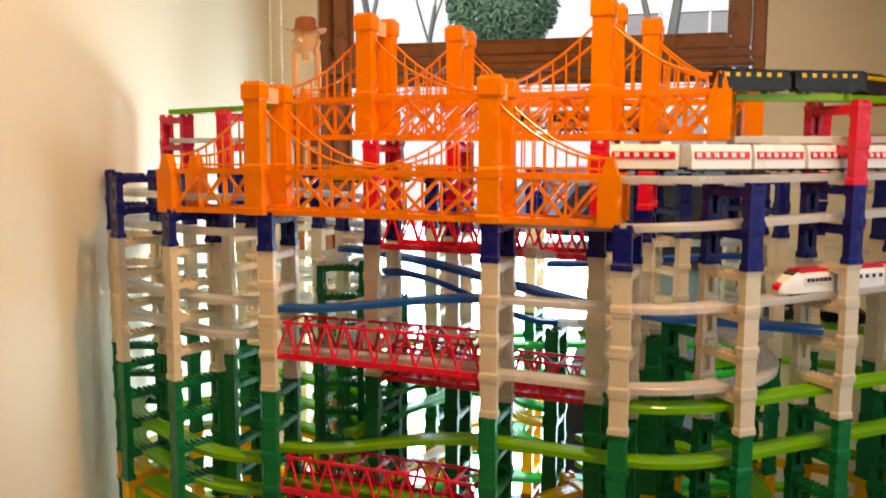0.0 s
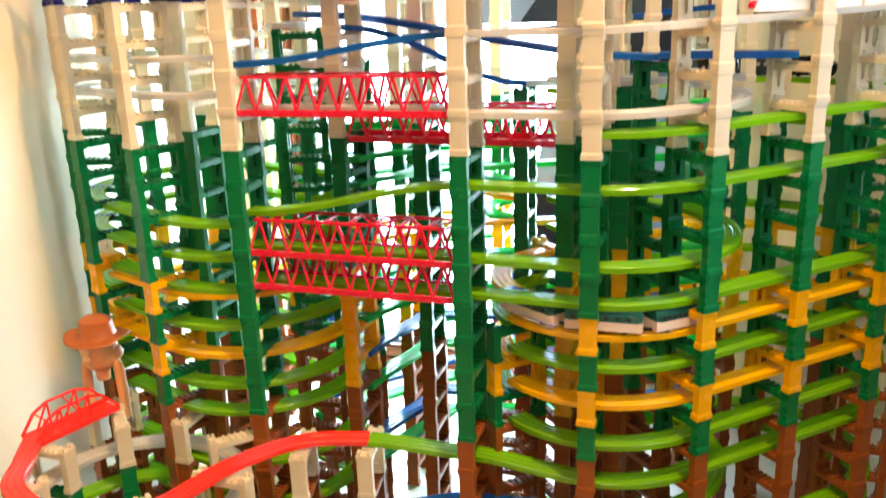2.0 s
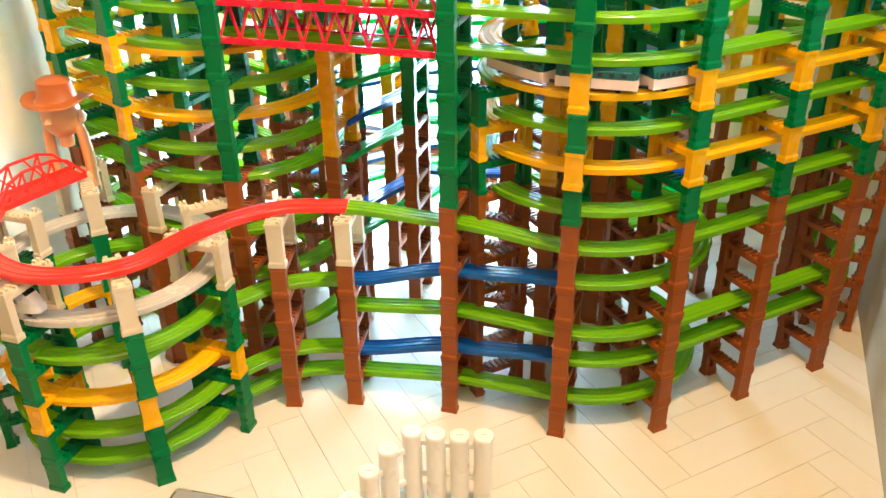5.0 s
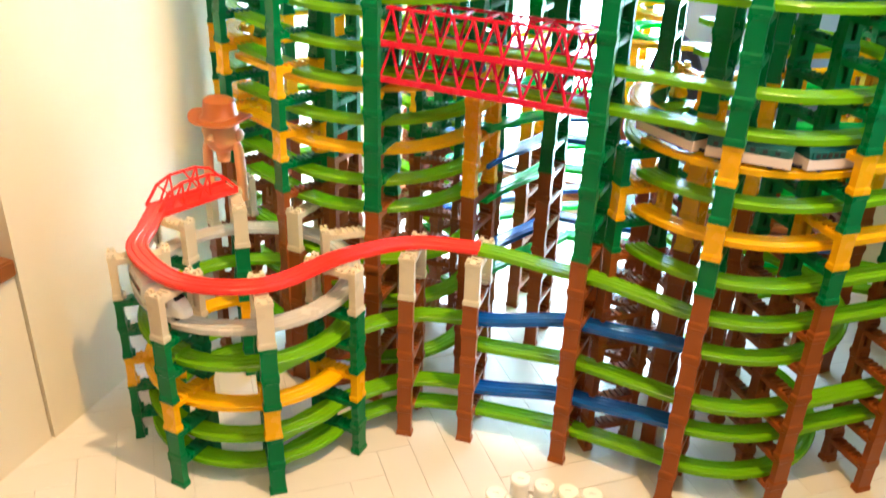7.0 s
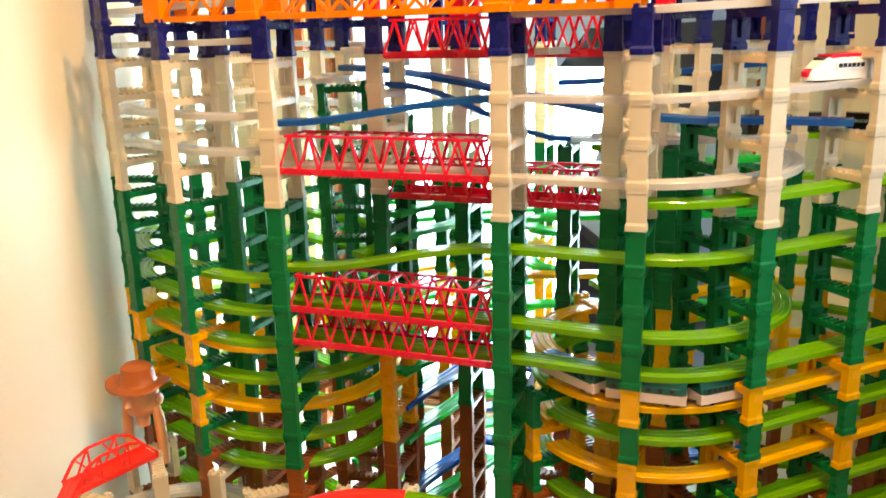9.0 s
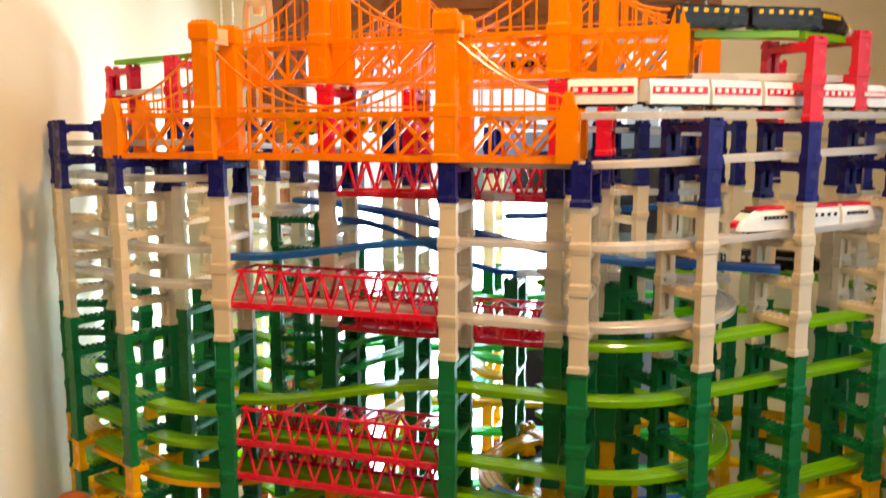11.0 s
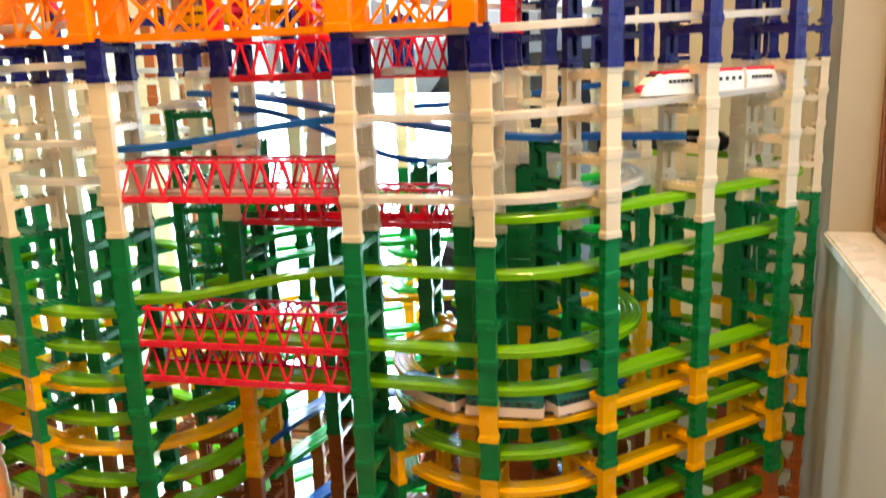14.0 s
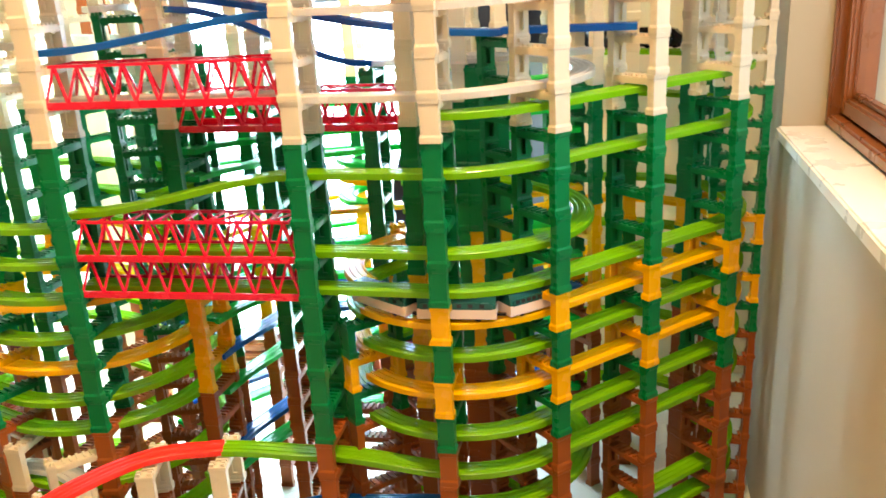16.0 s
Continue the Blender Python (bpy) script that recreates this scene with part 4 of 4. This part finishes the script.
# ---- things on the floor ----
def tube_rack(rows, label):
    """Upright capped tubes on the floor, each linked to the next."""
    t = thing("tube_rack", label, "tube rack")
    for k, (x, y, h) in enumerate(rows):
        bm = bmesh.new()
        ring_stack(bm, [(x, y, 0.0, 0.0165, 0.0165), (x, y, h - 0.004, 0.0165, 0.0165)], 24)
        tb = part("tube", bm, "ivory", t, smooth=True)
        bm = bmesh.new()
        ring_stack(bm, [(x, y, h - 0.004, 0.0175, 0.0175), (x, y, h + 0.001, 0.0175, 0.0175), (x, y, h + 0.003, 0.016, 0.016)], 24)
        part("cap", bm, "ivory", tb, smooth=True)
        for q in (-1, 0, 1):
            bm = bmesh.new()
            box(bm, x + q * 0.004 - 0.0012, x + q * 0.004 + 0.0012, y - 0.001, y + 0.001, h + 0.0025, h + 0.0034)
            part("hole", bm, "grey", tb)
        if k:
            px, py, ph = rows[k - 1]
            for zz in (min(h, ph) - 0.02, min(h, ph) - 0.09):
                bm = bmesh.new()
                bar(bm, (px, py, zz), (x, y, zz), 0.007, 0.009)
                part("link", bm, "ivory", t)
    return t


tube_rack([(-0.100, 1.00, 0.10), (-0.068, 1.03, 0.13), (-0.036, 1.06, 0.15), (0.004, 1.085, 0.165), (0.044, 1.075, 0.165), (0.084, 1.068, 0.165), (0.124, 1.066, 0.165)], "fan of upright white plastic tubes joined by short links")
slab("shelf_board", -0.7, 0.004, -0.16, -0.004, 0.385, 0.42, "wood", "brown wooden shelf edge beside the wall corner", WEST, 0.004)
slab("cupboard_side", -0.7, -0.006, -0.14, -0.004, 0.0, 0.385, "paint", "cream cupboard side under the shelf", WEST)


def tray():
    bm = bmesh.new()
    box(bm, -0.13, 0.13, -0.09, 0.09, 0, 0.012)
    bmesh.ops.bevel(bm, geom=bm.edges[:], offset=0.004, segments=2, affect="EDGES")
    t = thing("flat_case", "flat silver grey case lying on the floor", "case", pose(-0.325, 1.015, 0, 0, 0, -16))
    part("body", bm, "chrome", t)
    bm = bmesh.new()
    box(bm, -0.122, 0.122, -0.082, 0.082, 0.012, 0.0135)
    part("lid", bm, "grey", t)


tray()
t = track("dark green toy rail lying loose on the floor", "loose rails")
rail(t, arc(-0.93, 0.90, 0.12, 20, 120, 0.0, 0.0), "green")
# ---- floor boards, laid in a herringbone ----
fl = bpy.data.objects["floor"]
bw, bn = 0.072, 5
bl = bw * bn


def board_mesh(lx, ly):
    bm = bmesh.new()
    box(bm, 0.0003, lx - 0.0003, 0.0003, ly - 0.0003, 0, 0.006)
    top = [e for e in bm.edges if all(v.co.z > 0.005 for v in e.verts)]
    bmesh.ops.bevel(bm, geom=top, offset=0.0004, segments=1, affect="EDGES")
    return mesh_of("floor_board", bm, "tile")


lying, standing = board_mesh(bl, bw), board_mesh(bw, bl)
LAY = pose(0, 1.2, 0, 0, 0, 25)
INTO = ROOM.inverted()
far_verts, far_faces = [], []
for sb in range(-6, 7):
    for k in range(-45, 46):
        for me, lx, ly, x in ((lying, bl, bw, k * bw), (standing, bw, bl, k * bw - bw)):
            p = LAY @ Vector((x + 2 * bl * sb + lx / 2, k * bw + ly / 2, 0))
            q = INTO @ p
            if not (-2.3 < q.x < 1.0 and WF + 0.3 < q.y < WB - 0.2):
                continue
            if -1.25 < p.x < 1.15 and 0.85 < p.y < 2.3:
                o = new("floor_board", me)
                o.parent = fl
                o.matrix_basis = INTO @ LAY @ pose(x + 2 * bl * sb, k * bw, -0.006)
            else:
                n = len(far_verts)
                for ax, ay in ((0.0008, 0.0008), (lx - 0.0008, 0.0008), (lx - 0.0008, ly - 0.0008), (0.0008, ly - 0.0008)):
                    for az in (-0.006, 0.0):
                        far_verts.append(INTO @ LAY @ Vector((x + 2 * bl * sb + ax, k * bw + ay, az)))
                far_faces += [(n + 1, n + 3, n + 5, n + 7), (n, n + 2, n + 3, n + 1), (n + 2, n + 4, n + 5, n + 3), (n + 4, n + 6, n + 7, n + 5), (n + 6, n, n + 1, n + 7)]
me = bpy.data.meshes.new("floor_boards")
me.from_pydata(far_verts, [], far_faces)
me.materials.append(MAT["tile"])
rest = new("floor_boards", me)
rest.parent = fl
tagged(rest, "pale herringbone boards further off", kind="stuff")
slab("floor_edge", -2.6, 1.0, WF, WB + 0.1, -0.0062, -0.0045, "tile", "pale floor along the walls")

# blind cords beside the window
for dx in (0.0, 0.035):
    bm = bmesh.new()
    tube(bm, [(-0.575 + dx, 2.66, 1.55), (-0.575 + dx, 2.66, 2.69)], [0.003, 0.003], 6)
    for k in range(60):
        zz = 1.56 + k * 0.018
        ring_stack(bm, [(-0.575 + dx, 2.66, zz - 0.004, 0.002, 0.002), (-0.575 + dx, 2.66, zz, 0.0055, 0.0055), (-0.575 + dx, 2.66, zz + 0.004, 0.002, 0.002)], 6)
    solid("blind_cord", bm, "ivory", "white beaded blind cord hanging beside the window", "blind cord", "blind cords")


# ---- outside ----
G = -0.2
bm = bmesh.new()
box(bm, -60, 60, -40, 90, G - 0.4, G)
solid("ground", bm, "asphalt", "pale grey street outside the window", kind="structure", m=ROOM)
bm = bmesh.new()
box(bm, -30, 30, 6.5, 9.0, G, G + 0.12)
solid("pavement", bm, "stone", "pale kerbed pavement across the street", kind="structure", m=ROOM)


def tree(x, y, h, seed, label):
    r = random.Random(seed)
    t = thing("bare_tree", label, "tree", pose(x, y, G), "bare trees outside")
    bm = bmesh.new()

    def limb(p, d, l, rad, depth):
        pts, rads = [p], [rad]
        for k in range(4):
            d = (d + Vector((r.uniform(-0.16, 0.16), r.uniform(-0.16, 0.16), r.uniform(-0.02, 0.1)))).normalized()
            pts.append(pts[-1] + d * l / 4)
            rads.append(rad * (1 - 0.14 * (k + 1)))
        tube(bm, pts, rads, 6 if depth < 2 else 4)
        if depth < 4:
            for _ in range(3 if depth else 4):
                k = r.randint(2, 4)
                nd = (d + Vector((r.uniform(-0.8, 0.8), r.uniform(-0.6, 0.6), r.uniform(-0.1, 0.5)))).normalized()
                limb(pts[k], nd, l * r.uniform(0.55, 0.8), rads[k] * 0.65, depth + 1)

    limb(Vector((0, 0, 0)), Vector((0, 0, 1)), h * 0.42, 0.11, 0)
    part("branches", bm, "bark", t)
    return t


tree(-0.61, 9.98, 7.5, 3, "leafless street tree with grey bark")
tree(2.27, 9.24, 8.0, 8, "leafless street tree with grey bark")


def shrub(x, y, z, rx, rz):
    r = random.Random(5)
    t = thing("clipped_tree", "round clipped evergreen tree with dense leaves", "tree", pose(x, y, G))
    bm = bmesh.new()
    tube(bm, [(0, 0, 0), (0.03, 0, (z - G) * 0.5), (0, 0, z - G)], [0.12, 0.1, 0.08], 8)
    part("trunk", bm, "bark", t)
    bm = bmesh.new()
    for _ in range(14000):
        v = Vector((r.gauss(0, 1), r.gauss(0, 1), r.gauss(0, 1))).normalized()
        k = r.uniform(0.80, 1.03)
        p = Vector((v.x * rx * k, v.y * rx * k, z - G + v.z * rz * k))
        a = Vector((r.uniform(-1, 1), r.uniform(-1, 1), r.uniform(-1, 1))).normalized() * 0.030
        b = a.cross(v).normalized() * 0.013
        vs = [bm.verts.new(p + q) for q in (a, b, -a, -b)]
        bm.faces.new(vs)
    part("crown", bm, "leaf", t)


shrub(0.47, 8.99, 2.95, 0.58, 0.52)


def building():
    t = thing("white_building", "white rendered building across the street", "building", ROOM @ pose(0, 24, G))
    bm = bmesh.new()
    box(bm, -18, 16, 0, 8, 0, 9)
    part("wall", bm, "stone", t)
    bm = bmesh.new()
    box(bm, -18.3, 16.3, -0.4, 8.3, 9, 9.4)
    part("roof", bm, "grey", t)
    for i in range(9):
        for k in range(3):
            x, z = -3 + i * 2.2, 1.2 + k * 2.6
            bm = bmesh.new()
            box(bm, x, x + 1.8, -0.05, 0.02, z, z + 1.5)
            w = part("window", bm, "grey", t)
            bm = bmesh.new()
            for q in (x - 0.05, x + 0.87, x + 1.77):
                box(bm, q, q + 0.07, -0.09, -0.04, z - 0.05, z + 1.55)
            for q in (z - 0.06, z + 0.72, z + 1.5):
                box(bm, x - 0.05, x + 1.85, -0.09, -0.04, q, q + 0.06)
            part("frame", bm, "ivory", w)


building()


def fence():
    t = thing("slat_fence", "white slatted fence along the far pavement", "fence", ROOM @ pose(-6, 8.8, G + 0.12))
    bm = bmesh.new()
    box(bm, 0, 14, -0.02, 0.02, 0.25, 0.33)
    box(bm, 0, 14, -0.02, 0.02, 1.05, 1.13)
    part("rail", bm, "ivory", t)
    bm0 = bmesh.new()
    box(bm0, -0.03, 0.03, -0.035, -0.02, 0.05, 1.25)
    me = mesh_of("slat", bm0, "ivory")
    for i in range(116):
        o = new("slat", me)
        o.parent = t
        o.location = (0.06 + i * 0.12, 0, 0)


fence()


def parked_car():
    t = thing("parked_car", "silver blue hatchback parked outside the window", "car", ROOM @ pose(0.6, 4.6, G, 0, 0, 180))
    bm = bmesh.new()
    side = [(-2.0, 0.35), (-2.05, 0.75), (-1.7, 1.0), (-1.0, 1.08), (-0.45, 1.5), (0.3, 1.6), (1.3, 1.55), (1.85, 1.05), (2.0, 0.8), (2.0, 0.35)]
    lo = [bm.verts.new((x, -0.85 + (0.12 if z > 1.2 else 0), z)) for x, z in side]
    hi = [bm.verts.new((x, 0.85 - (0.12 if z > 1.2 else 0), z)) for x, z in side]
    bm.faces.new(lo)
    bm.faces.new(hi[::-1])
    for i in range(len(side)):
        j = (i + 1) % len(side)
        bm.faces.new((lo[i], hi[i], hi[j], lo[j]))
    bmesh.ops.bevel(bm, geom=bm.edges[:], offset=0.05, segments=2, affect="EDGES")
    body = part("body", bm, "carpaint", t, smooth=True)
    for y in (-1, 1):
        for xs in ([(-0.75, 1.12), (-0.38, 1.45), (0.25, 1.5), (0.25, 1.12)], [(0.33, 1.12), (0.33, 1.5), (1.1, 1.47), (1.35, 1.12)]):
            bm = bmesh.new()
            a = [bm.verts.new((x, y * (0.87 if z < 1.2 else 0.76), z)) for x, z in xs]
            b = [bm.verts.new((x, y * (0.84 if z < 1.2 else 0.73), z)) for x, z in xs]
            bm.faces.new(a)
            bm.faces.new(b[::-1])
            for i in range(4):
                bm.faces.new((a[i], b[i], b[(i + 1) % 4], a[(i + 1) % 4]))
            part("side_window", bm, "tint", body)
        for x in (-1.3, 1.25):
            bm = bmesh.new()
            ring_stack(bm, [(0, 0, -0.1, 0.29, 0.29), (0, 0, -0.08, 0.32, 0.32), (0, 0, 0.08, 0.32, 0.32), (0, 0, 0.1, 0.29, 0.29)], 24)
            w = part("wheel", bm, "tyre", t)
            w.matrix_basis = pose(x, y * 0.8, 0.32, 90)
    bm = bmesh.new()
    vs = [bm.verts.new(v) for v in ((-0.98, -0.7, 1.12), (-0.98, 0.7, 1.12), (-0.5, 0.62, 1.5), (-0.5, -0.62, 1.5))]
    ws = [bm.verts.new(v.co + Vector((0.05, 0, -0.04))) for v in vs]
    bm.faces.new(vs)
    bm.faces.new(ws[::-1])
    for i in range(4):
        bm.faces.new((vs[i], ws[i], ws[(i + 1) % 4], vs[(i + 1) % 4]))
    part("windscreen", bm, "tint", body)


parked_car()
